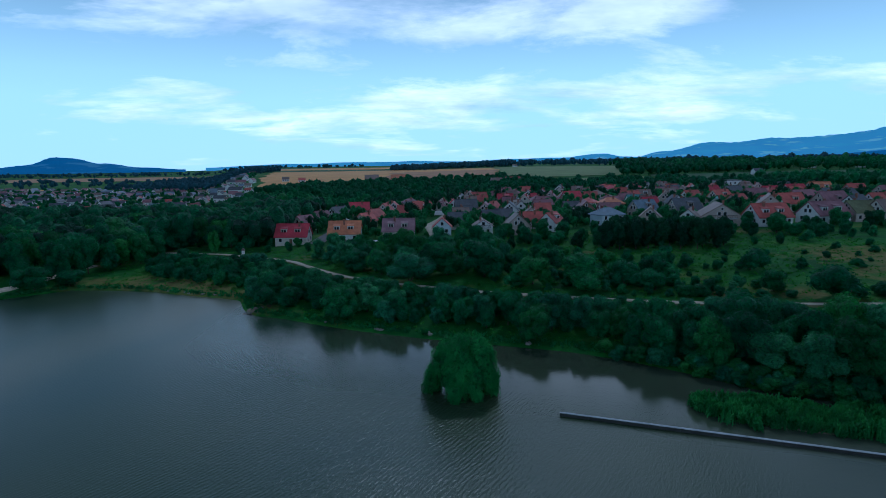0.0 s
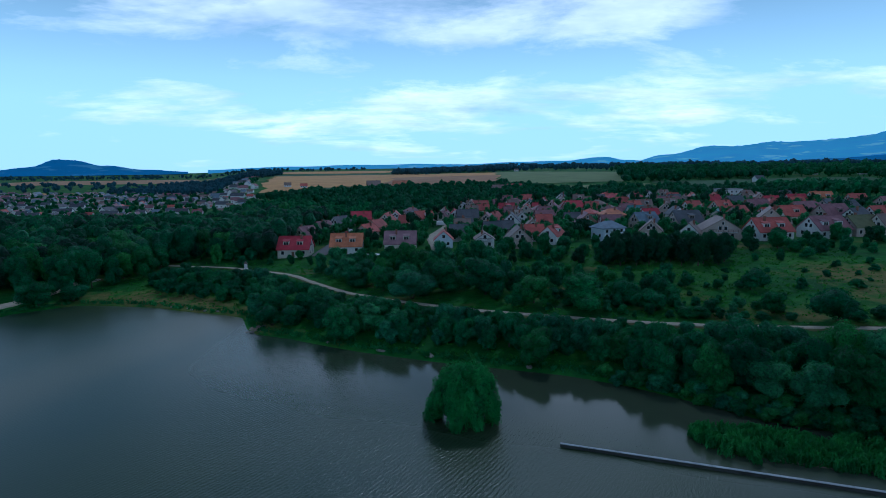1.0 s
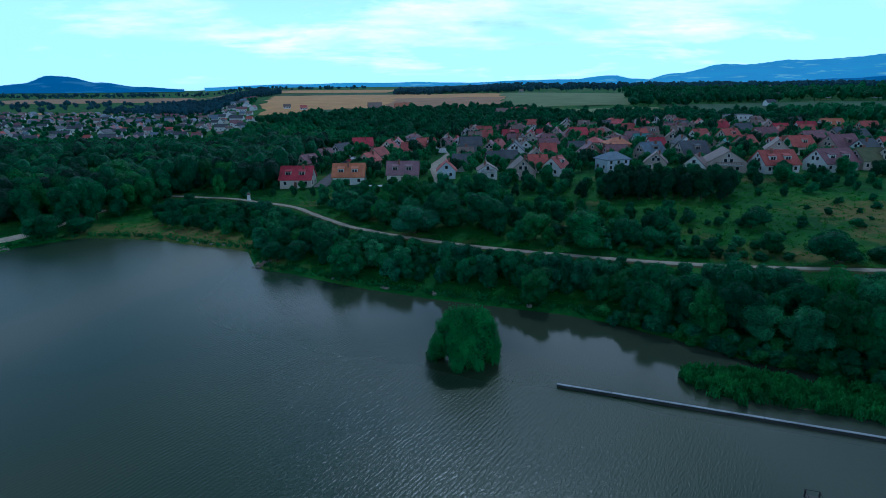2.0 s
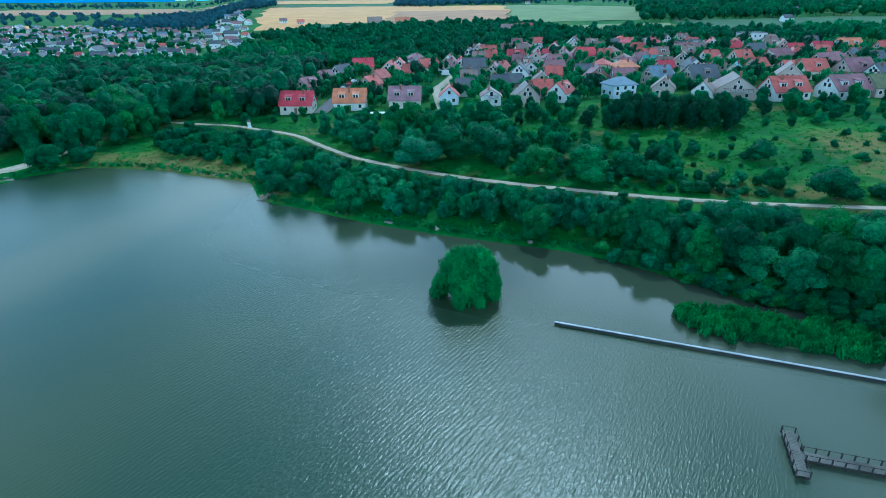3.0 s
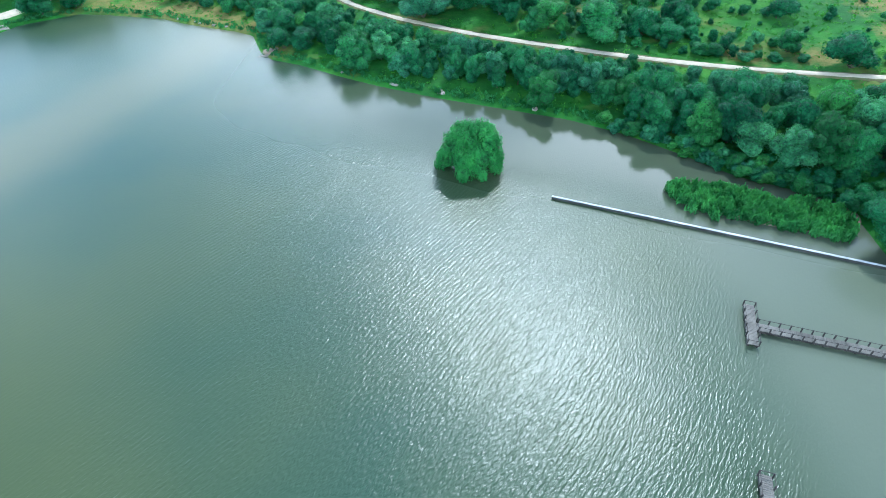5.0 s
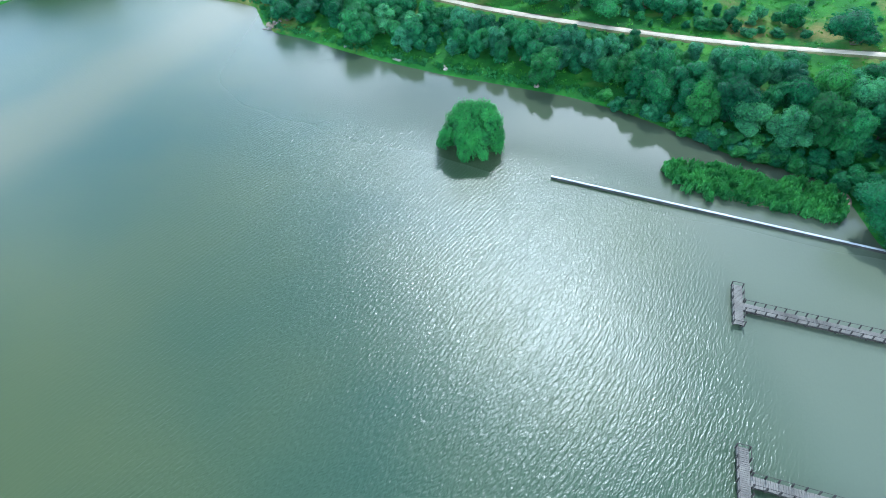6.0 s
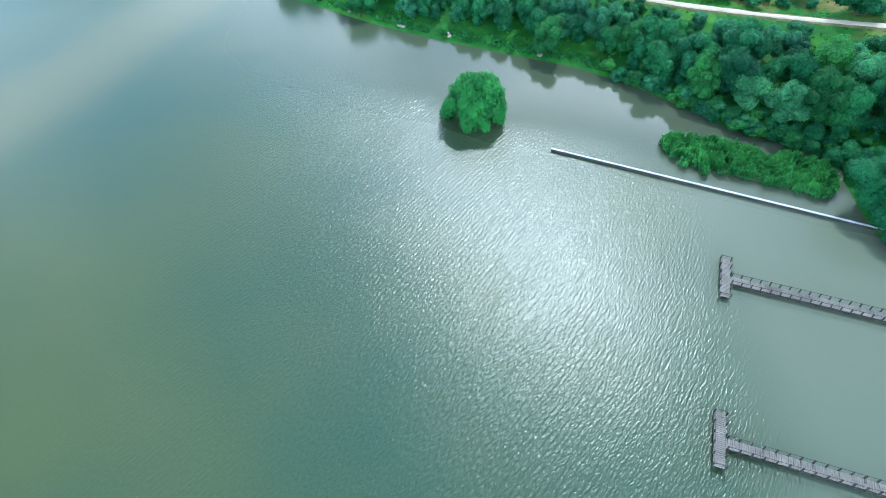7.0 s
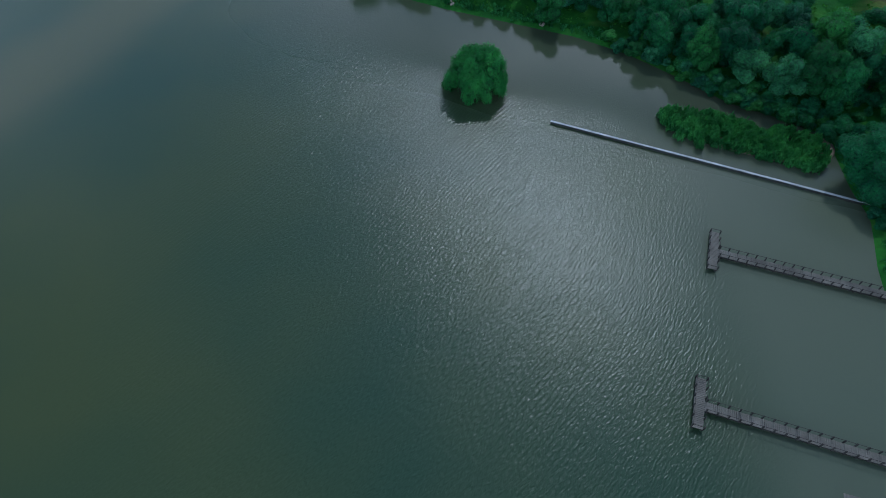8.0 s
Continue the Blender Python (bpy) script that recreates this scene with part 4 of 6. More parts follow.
def gable_body(L, D, eave, rise, low=-1.2):
    v = [(-L / 2, -D / 2, low), (L / 2, -D / 2, low), (L / 2, D / 2, low), (-L / 2, D / 2, low), (-L / 2, -D / 2, eave), (L / 2, -D / 2, eave),
         (L / 2, D / 2, eave), (-L / 2, D / 2, eave), (-L / 2, 0, eave + rise), (L / 2, 0, eave + rise)]
    return Solid().add(v, [(3, 2, 1, 0), (0, 1, 5, 4), (2, 3, 7, 6), (3, 0, 4, 8, 7), (1, 2, 6, 9, 5), (4, 5, 9, 8), (6, 7, 8, 9)])


def roof_slabs(L, D, eave, rise, over=0.55, thick=0.22):
    s = Solid()
    k = rise / (D / 2)
    for side in (-1, 1):
        y0, z0 = side * (D / 2 + over), eave - over * k
        xs = (-L / 2 - over * 0.8, L / 2 + over * 0.8)
        low = [(xs[0], y0, z0 + 0.02), (xs[1], y0, z0 + 0.02), (xs[1], 0, eave + rise + 0.02), (xs[0], 0, eave + rise + 0.02)]
        top = [(a, b, c + thick) for a, b, c in low]
        f = [(3, 2, 1, 0), (4, 5, 6, 7), (0, 1, 5, 4), (1, 2, 6, 5), (2, 3, 7, 6), (3, 0, 4, 7)]
        s.add(low + top, f if side < 0 else [q[::-1] for q in f])
    s.box(-L / 2 - over * 0.8, -0.14, eave + rise + thick - 0.06, L / 2 + over * 0.8, 0.14, eave + rise + thick + 0.10)
    return s


def hip_roof(L, D, eave, rise, over=0.6, thick=0.2):
    x, y, i = L / 2 + over, D / 2 + over, max(0.4, L / 2 - D / 2 * 0.8)
    v = [(-x, -y, eave - 0.1), (x, -y, eave - 0.1), (x, y, eave - 0.1), (-x, y, eave - 0.1),
         (-x, -y, eave + thick), (x, -y, eave + thick), (x, y, eave + thick), (-x, y, eave + thick), (-i, 0, eave + rise + thick), (i, 0, eave + rise + thick)]
    return Solid().add(v, [(3, 2, 1, 0), (0, 1, 5, 4), (1, 2, 6, 5), (2, 3, 7, 6), (3, 0, 4, 7), (4, 5, 9, 8), (5, 6, 9), (6, 7, 8, 9), (7, 4, 8)])


def dormer(house_ob, x, D, eave, rise, side, roofc, wallc, wide=1.9):
    """A dormer on one slope: a small box with a tilted roof and a window."""
    k = rise / (D / 2)
    front = D / 2 * 0.72
    base = eave + (D / 2 - front) * k
    top = base + 1.45
    deep = min(D / 2 - 0.1, (top - eave) / k + 0.05)
    inner = D / 2 - deep if deep < D / 2 else 0.1
    s = Solid()
    y0, y1 = side * front, side * inner
    lo, hi = min(y0, y1), max(y0, y1)
    s.box(x - wide / 2, lo, base - 0.25, x + wide / 2, hi, top)
    d = part("dormer", s.mesh("dormer", WALL[wallc]), house_ob)
    o = 0.22 * side
    v = [(x - wide / 2 - 0.2, y0 + o, top - 0.02), (x + wide / 2 + 0.2, y0 + o, top - 0.02), (x + wide / 2 + 0.2, y1 - o, top + 0.5), (x - wide / 2 - 0.2, y1 - o, top + 0.5)]
    v += [(p[0], p[1], p[2] + 0.16) for p in v]
    part("dormer_roof", Solid().add(v, [(3, 2, 1, 0), (4, 5, 6, 7), (0, 1, 5, 4), (1, 2, 6, 5), (2, 3, 7, 6), (3, 0, 4, 7)]).mesh("dormer_roof", ROOF[roofc]), d)
    me, gl = WINDOWS[(0.9, 1.2)]
    for dx in (-0.45, 0.45):
        w = part("window", gl, d, "dark dormer window")
        w.matrix_basis = pose(x + dx, y0 + 0.01 * side, base + 0.1, 0, 0, 0 if side < 0 else 180)


def house(x, y, turn, wide, roofc, wallc, style):
    """One house that stands with the middle of its near edge at a place; turn: degrees from the ridge lying across the view."""
    rng = random.Random(int(x * 10) * 31 + int(y * 10))
    side = abs(math.sin(radians(turn)))
    wide *= 0.88 if y > 225 else 1.0
    if side > 0.9:
        D, L = max(6.6, wide), max(7.5, wide * 1.05)
    elif side < 0.45:
        L, D = max(6.8, wide * 0.95), min(9.6, max(6.8, wide * 0.78))
    else:
        L, D = max(7.5, wide * 0.95), max(6.8, wide * 0.72)
    eave = 3.1 if style in ("gable", "twin") else 3.4 if style in ("plain", "dormer", "balcony") else 4.3
    rise = D / 2 * (0.92 if style in ("gable", "dormer") else 0.85 if style in ("plain", "twin") else 0.62)
    if style == "flat":
        eave, rise = 6.2, 0.0
    back = 0.5 * (D * (1 - side) + L * side)
    cx, cy = x + (x / max(y, 1)) * back, y + back
    HOUSES_AT.append((cx, cy, 0.62 * max(L, D)))
    TAKEN.append((cx, cy, 0.62 * max(L, D)))
    ob = thing("house", f"{WALL_WORDS[wallc]} rendered {STYLE_WORDS[style]} under {HOUSE_WORDS[roofc]} roofing", "house", "houses of the village")
    ob.matrix_basis = pose(cx, cy, height(cx, cy), 0, 0, turn)
    if style == "flat":
        part("wall", Solid().box(-L / 2, -D / 2, -1, L / 2, D / 2, eave).mesh("wall", WALL[wallc]), ob)
        part("roof", Solid().bevel_box(-L / 2 - 0.2, -D / 2 - 0.2, eave, L / 2 + 0.2, D / 2 + 0.2, eave + 0.45, 0.08).mesh("roof", ROOF[roofc]), ob)
    elif style == "hip":
        part("wall", Solid().box(-L / 2, -D / 2, -1.2, L / 2, D / 2, eave + 0.05).mesh("wall", WALL[wallc]), ob)
        part("roof", hip_roof(L, D, eave, rise).mesh("roof", ROOF[roofc]), ob)
    else:
        part("wall", gable_body(L, D, eave, rise).mesh("wall", WALL[wallc]), ob)
        part("roof", roof_slabs(L, D, eave, rise).mesh("roof", ROOF[roofc]), ob)
    if style != "flat":
        hx, hy, top = rng.uniform(-0.25, 0.25) * L, rng.choice((-0.14, 0.14)) * D, eave + rise + 0.75
        c = Solid().box(hx - 0.32, hy - 0.32, eave, hx + 0.32, hy + 0.32, top).bevel_box(hx - 0.4, hy - 0.4, top, hx + 0.4, hy + 0.4, top + 0.14, 0.03)
        part("chimney", c.mesh("chimney", BRICK), ob, "brick chimney stack")
    n = max(2, int(L / 2.9))
    kind = (1.2, 1.4)
    for i in range(n):
        px = -L / 2 + L * (i + 0.5) / n
        if i == n // 2:
            d = part("door", Solid().box(px - 0.5, -D / 2 - 0.05, 0.0, px + 0.5, -D / 2 + 0.05, 2.05).mesh("door", DOORWOOD), ob, "brown front door")
        else:
            put_window(ob, kind, px, -D / 2 - 0.01, 0.95, 0)
        if style in ("flat", "hip"):
            put_window(ob, kind, px, -D / 2 - 0.01, 2.75 if style != "flat" else 3.9, 0)
    for end in (-1, 1):
        for dy in (-D * 0.24, D * 0.24):
            put_window(ob, kind, end * (L / 2 + 0.01), dy, 0.95, 90 * end)
        if style != "hip":
            for dy in ((-0.9, 0.9) if D > 7 else (0,)):
                put_window(ob, kind, end * (L / 2 + 0.01), dy, 3.55, 90 * end)
            if rise > 3.4:
                put_window(ob, (0.9, 1.2), end * (L / 2 + 0.01), 0, eave + rise - 2.1, 90 * end)
    if style == "twin":
        for dx in (-L * 0.24, L * 0.20):
            dormer(ob, dx, D, eave, rise, -1, roofc, wallc, min(2.5, L * 0.19))
    elif style == "dormer":
        dormer(ob, L * 0.08, D, eave, rise, -1, roofc, wallc, 2.2)
    elif style == "balcony":
        e = -L / 2
        b = Solid().box(e - 1.3, -D * 0.36, 2.75, e - 0.01, D * 0.36, 2.93)
        bal = part("balcony", b.mesh("balcony", CONCRETE), ob, "balcony with a dark wooden railing")
        r = Solid().box(e - 1.3, -D * 0.36, 3.75, e - 1.22, D * 0.36, 3.85)
        for i in range(13):
            py = -D * 0.36 + D * 0.72 * i / 12
            r.box(e - 1.29, py - 0.04, 2.93, e - 1.23, py + 0.04, 3.75)
        part("railing", r.mesh("railing", TIMBER), bal, "dark wooden railing")
    return ob


house(-53.4, 208.0, 0, 11.8, "crimson", "cream", "twin")
house(-35.2, 210.2, 2, 11.9, "orange", "white", "twin")
house(-15.8, 210.2, 0, 11.8, "mauve", "cream", "twin")
house(-0.2, 212.5, 90, 6.3, "red", "bluish", "gable")
house(5.7, 227.1, 0, 7.1, "slate", "white", "plain")
house(14.3, 207.5, 90, 6.7, "umber", "white", "balcony")
house(26.0, 203.8, 90, 8.9, "umber", "tan", "gable")
house(34.0, 219.8, 0, 6.1, "red", "white", "plain")
house(39.0, 208.9, 55, 8.8, "red", "white", "dormer")
house(59.7, 211.7, 20, 9.9, "bluegrey", "bluish", "hip")
house(75.1, 210.8, 70, 7.5, "umber", "tan", "gable")
house(84.5, 199.3, 60, 8.1, "umber", "white", "gable")
house(94.3, 199.3, 75, 13.0, "umber", "tan", "balcony")
house(109.3, 196.1, 8, 13.2, "red", "white", "twin")
house(127.1, 194.4, 15, 14.0, "plum", "white", "twin")
house(140.5, 196.7, 10, 10.4, "olive", "tan", "plain")
house(-59.6, 250.8, 60, 10.1, "plum", "cream", "dormer")
house(-57.0, 273.6, 55, 9.3, "plum", "white", "plain")
house(-51.2, 287.5, 60, 12.0, "slate", "white", "gable")
house(-44.7, 314.7, 10, 12.4, "crimson", "tan", "plain")
house(-32.6, 247.2, 60, 8.3, "red", "tan", "plain")
house(-30.7, 265.3, 60, 8.9, "red", "tan", "plain")
house(-29.1, 297.3, 80, 9.9, "red", "cream", "gable")
house(-18.3, 333.8, 15, 9.8, "plum", "tan", "hip")
house(-10.6, 299.2, 30, 11.7, "red", "white", "dormer")
house(11.7, 291.4, 5, 12.5, "slate", "tan", "plain")
house(22.9, 367.3, 5, 11.4, "red", "tan", "plain")
house(17.1, 367.5, 80, 10.7, "umber", "tan", "gable")
house(20.1, 273.9, 80, 8.6, "plum", "tan", "gable")
house(19.4, 235.2, 10, 8.3, "slate", "tan", "plain")
house(24.8, 237.1, 5, 7.0, "slate", "tan", "plain")
house(30.5, 263.3, 80, 8.8, "slate", "white", "gable")
house(38.7, 301.2, 85, 8.9, "slate", "white", "gable")
house(35.4, 330.2, 5, 10.3, "crimson", "tan", "dormer")
house(51.6, 352.9, 80, 9.7, "slate", "white", "gable")
house(57.6, 412.3, 0, 9.7, "red", "white", "plain")
house(47.3, 275.8, 10, 10.4, "plum", "tan", "plain")
house(59.6, 324.1, 75, 11.5, "plum", "tan", "gable")
house(36.5, 240.7, 85, 7.1, "umber", "tan", "gable")
house(72.0, 325.7, 20, 11.7, "crimson", "tan", "plain")
house(80.5, 318.4, 0, 7.7, "red", "tan", "plain")
house(58.6, 240.7, 85, 11.1, "plum", "brown", "gable")
house(75.1, 261.2, 2, 11.7, "orange", "brown", "hip")
house(68.2, 238.1, 5, 10.2, "plum", "white", "plain")
house(110.0, 386.3, 0, 10.1, "red", "tan", "plain")
house(113.1, 353.4, 80, 9.4, "slate", "bluish", "gable")
house(92.6, 282.2, 5, 8.7, "teal", "white", "plain")
house(81.3, 236.5, 20, 11.7, "bluegrey", "tan", "dormer")
house(100.9, 311.8, 15, 8.9, "red", "tan", "plain")
house(128.3, 350.3, 5, 9.4, "slate", "white", "plain")
house(108.3, 284.2, 70, 8.9, "umber", "tan", "gable")
house(95.4, 230.3, 10, 13.1, "slate", "tan", "dormer")
house(123.9, 291.8, 15, 9.2, "red", "white", "plain")
house(119.3, 270.6, 70, 7.5, "plum", "tan", "gable")
house(113.8, 242.9, 60, 10.5, "teal", "cream", "gable")
house(137.7, 290.3, 20, 11.2, "red", "cream", "dormer")
house(159.9, 348.7, 10, 9.7, "crimson", "tan", "plain")
house(130.1, 258.0, 20, 5.6, "red", "tan", "plain")
house(160.4, 324.0, 20, 12.6, "slate", "tan", "plain")
house(156.7, 293.2, 5, 12.3, "plum", "tan", "plain")
house(185.6, 332.4, 0, 9.6, "crimson", "tan", "plain")
house(184.0, 341.9, 70, 11.3, "umber", "tan", "gable")
house(140.6, 250.6, 5, 10.6, "red", "white", "balcony")
house(143.6, 242.0, 8, 12.1, "red", "cream", "dormer")
house(121.7, 217.6, 65, 11.2, "umber", "tan", "gable")
house(163.8, 267.1, 20, 13.4, "plum", "tan", "plain")
house(198.4, 330.4, 0, 12.0, "crimson", "white", "plain")
house(225.6, 351.3, 5, 16.2, "orange", "white", "twin")
house(158.9, 239.3, 15, 15.1, "plum", "tan", "dormer")
house(190.4, 291.5, 40, 12.2, "slate", "tan", "gable")
house(162.9, 230.4, 30, 12.1, "slate", "white", "gable")
house(196.5, 284.8, 20, 11.4, "slate", "tan", "plain")
house(239.2, 339.7, 0, 11.3, "red", "tan", "plain")
house(196.9, 405.9, 3, 19.2, "slate", "white", "flat")
house(48.6, 503.0, 10, 16.6, "umber", "white", "plain")
house(60.8, 505.6, 10, 14.8, "red", "tan", "plain")
house(-44.2, 610.4, 8, 20.1, "orange", "tan", "plain")
house(-73.7, 618.6, 10, 16.9, "umber", "tan", "plain")
house(79.8, 397.4, 70, 9.4, "slate", "white", "gable")
house(132.5, 339.9, 0, 8.5, "plum", "tan", "plain")
house(201.0, 389.5, 30, 10.2, "umber", "white", "plain")
house(175.9, 235.1, 10, 12.6, "red", "white", "plain")
house(148.8, 193.9, 10, 11.9, "umber", "cream", "gable")
house(219.2, 288.9, 20, 14.1, "plum", "tan", "plain")


# the rows behind, with smaller houses between those above
fill_rng = random.Random(52)
for _ in range(1500):
    if len(HOUSES_AT) > 150:
        break
    fx, fy = fill_rng.uniform(-40, 240), fill_rng.uniform(236, 410)
    if fx < 6 and fy < 285 or fx > 0.62 * fy + 20 or fy > 340 and fx < 10:
        continue
    if all((fx - a) ** 2 + (fy + 4 - b) ** 2 > (c + 3.7) ** 2 for a, b, c in HOUSES_AT):
        house(fx, fy, fill_rng.choice((0, 5, 10, 60, 80, 90)), fill_rng.uniform(7.0, 8.6), fill_rng.choice(("red", "plum", "umber", "slate", "crimson", "umber")),
              fill_rng.choice(("white", "tan", "cream", "white")), fill_rng.choice(("gable", "plain", "gable", "dormer", "hip")))


# ---------------------------------------------------------------- the far town
def town_stock(roofc, wallc, L, D, eave, group):
    ob = thing("house", f"small far {WALL_WORDS[wallc]} house under {HOUSE_WORDS[roofc]} roofing", "house", group)
    part("wall", gable_body(L, D, eave, D * 0.4).mesh("wall", WALL[wallc]), ob)
    part("roof", roof_slabs(L, D, eave, D * 0.4, 0.5, 0.25).mesh("roof", ROOF[roofc]), ob)
    for i in range(3):
        part("window", WINDOWS[(1.6, 1.4)][1], ob, "dark window").matrix_basis = pose(-L / 2 + L * (i + 0.5) / 3, -D / 2 - 0.01, 1.0)
    return ob


TOWN = [town_stock(r, w, a, b, e, "houses of the far town") for r, w, a, b, e in
        (("umber", "white", 9, 7, 3), ("slate", "white", 10, 7, 4), ("bluegrey", "cream", 9, 7, 3), ("plum", "white", 11, 8, 4), ("red", "white", 9, 7, 3), ("slate", "white", 16, 8, 5))]
town_rng = random.Random(77)
town_spots = []
while len(town_spots) < 285:
    u, v = town_rng.random(), town_rng.random()
    d = 465 + 480 * v ** 1.1
    w = radians(-39.5 + 21.5 * u)
    px, py = d * math.sin(w) / math.cos(w) * 0.98, d
    if all((px - a) ** 2 + (py - b) ** 2 > 13.0 ** 2 for a, b in town_spots):
        town_spots.append((px, py))
town_spots.sort(key=lambda p: p[1])
for i, (px, py) in enumerate(town_spots[:130]):
    base = TOWN[i % len(TOWN)]
    m = pose(px, py, height(px, py), 0, 0, town_rng.choice((0, 8, 15, 80, 90, 100))) @ Matrix.Scale(town_rng.uniform(0.72, 0.95), 4)
    HOUSES_AT.append((px, py, 7.5))
    if i < len(TOWN):
        base.matrix_basis = m
    else:
        copy_thing(base, m)
far_solid, far_paint = Solid(), []
FAR_LOOKS = [WALL["white"], WALL["cream"], ROOF["umber"], ROOF["slate"], ROOF["bluegrey"], ROOF["plum"]]
for px, py in town_spots[130:]:
    m = pose(px, py, height(px, py), 0, 0, town_rng.choice((0, 8, 15, 80, 90, 100))) @ Matrix.Scale(town_rng.uniform(0.72, 0.95), 4)
    wall_look, roof_look = town_rng.choice((0, 0, 1)), town_rng.choice((2, 3, 4, 5))
    L = town_rng.uniform(8, 15)
    for piece, paint_ in ((gable_body(L, 7.5, 3.4, 3.0), wall_look), (roof_slabs(L, 7.5, 3.4, 3.0, 0.5, 0.25), roof_look)):
        far_solid.add([m @ Vector(v) for v in piece.v], piece.f)
        far_paint += [paint_] * len(piece.f)
    HOUSES_AT.append((px, py, 7.5))
far_mesh = far_solid.mesh("far_houses", FAR_LOOKS[0])
for look_ in FAR_LOOKS[1:]:
    far_mesh.materials.append(look_)
far_mesh.polygons.foreach_set("material_index", far_paint)
tagged(new("far_houses", far_mesh), "small pale houses of the far town seen through trees", "houses", kind="stuff")
FARMS = [(330, 640, 0), (352, 648, 1), (410, 655, 3), (455, 640, 0), (470, 660, 2), (520, 650, 5), (545, 670, 0), (300, 560, 1), (280, 900, 5), (560, 1350, 5), (620, 1360, 0), (130, 1050, 0), (-150, 630, 4), (-170, 640, 0)]
for px, py, k in FARMS:
    copy_thing(TOWN[k], pose(px, py, height(px, py), 0, 0, 12))
    HOUSES_AT.append((px, py, 11))


# ---------------------------------------------------------------- breakwater and piers
def breakwater():
    """A low concrete wall that runs out into the lake, cast in lengths with joints between them."""
    ob = thing("breakwater", "long low concrete breakwater wall with a pale cap", "wall")
    a, b = Vector((14.6, 70.6, 0)), Vector((61.5, 53.6, 0))
    run = (b - a).length
    ob.matrix_basis = Matrix.Translation(a) @ pose(0, 0, 0, 0, 0, math.degrees(math.atan2(b.y - a.y, b.x - a.x)))
    n = 14
    step = run / n
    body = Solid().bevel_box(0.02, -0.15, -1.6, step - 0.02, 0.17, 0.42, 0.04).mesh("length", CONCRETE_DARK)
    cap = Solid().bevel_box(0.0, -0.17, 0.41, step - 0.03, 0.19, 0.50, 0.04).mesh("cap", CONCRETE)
    for i in range(n):
        p = part("wall_length", body, ob, "" if i else "concrete side with shade put into its colour")
        p.matrix_basis = pose(i * step, 0, 0)
        c = part("cap", cap, p, "" if i else "pale weathered concrete cap")
        c.matrix_basis = pose(0, 0, 0, 0, 0, 0)
    return ob


breakwater()


def plank_mesh(wide, pitch):
    return Solid().bevel_box(0.012, -wide / 2, -0.06, pitch - 0.012, wide / 2, 0.0, 0.008).mesh("plank", DECK)


def lay_planks(ob, L, wide, base, pitch=0.22):
    """Separate cross boards on a deck, a little uneven, from the start of the run given by base."""
    n = int(L / pitch)
    me = plank_mesh(wide, L / n)
    rng = random.Random(int(L * 10))
    for i in range(n):
        part("plank", me, ob).matrix_basis = base @ pose(i * L / n, rng.uniform(-0.02, 0.02), rng.uniform(-0.012, 0.012))


POST = Solid().bevel_box(-0.065, -0.065, -0.25, 0.065, 0.065, 0.62, 0.015).mesh("post", TIMBER)
PILE = Solid().tube((0, 0, -2.4), (0, 0, 0.36), 0.13, 0.12, 8).mesh("pile", TIMBER)


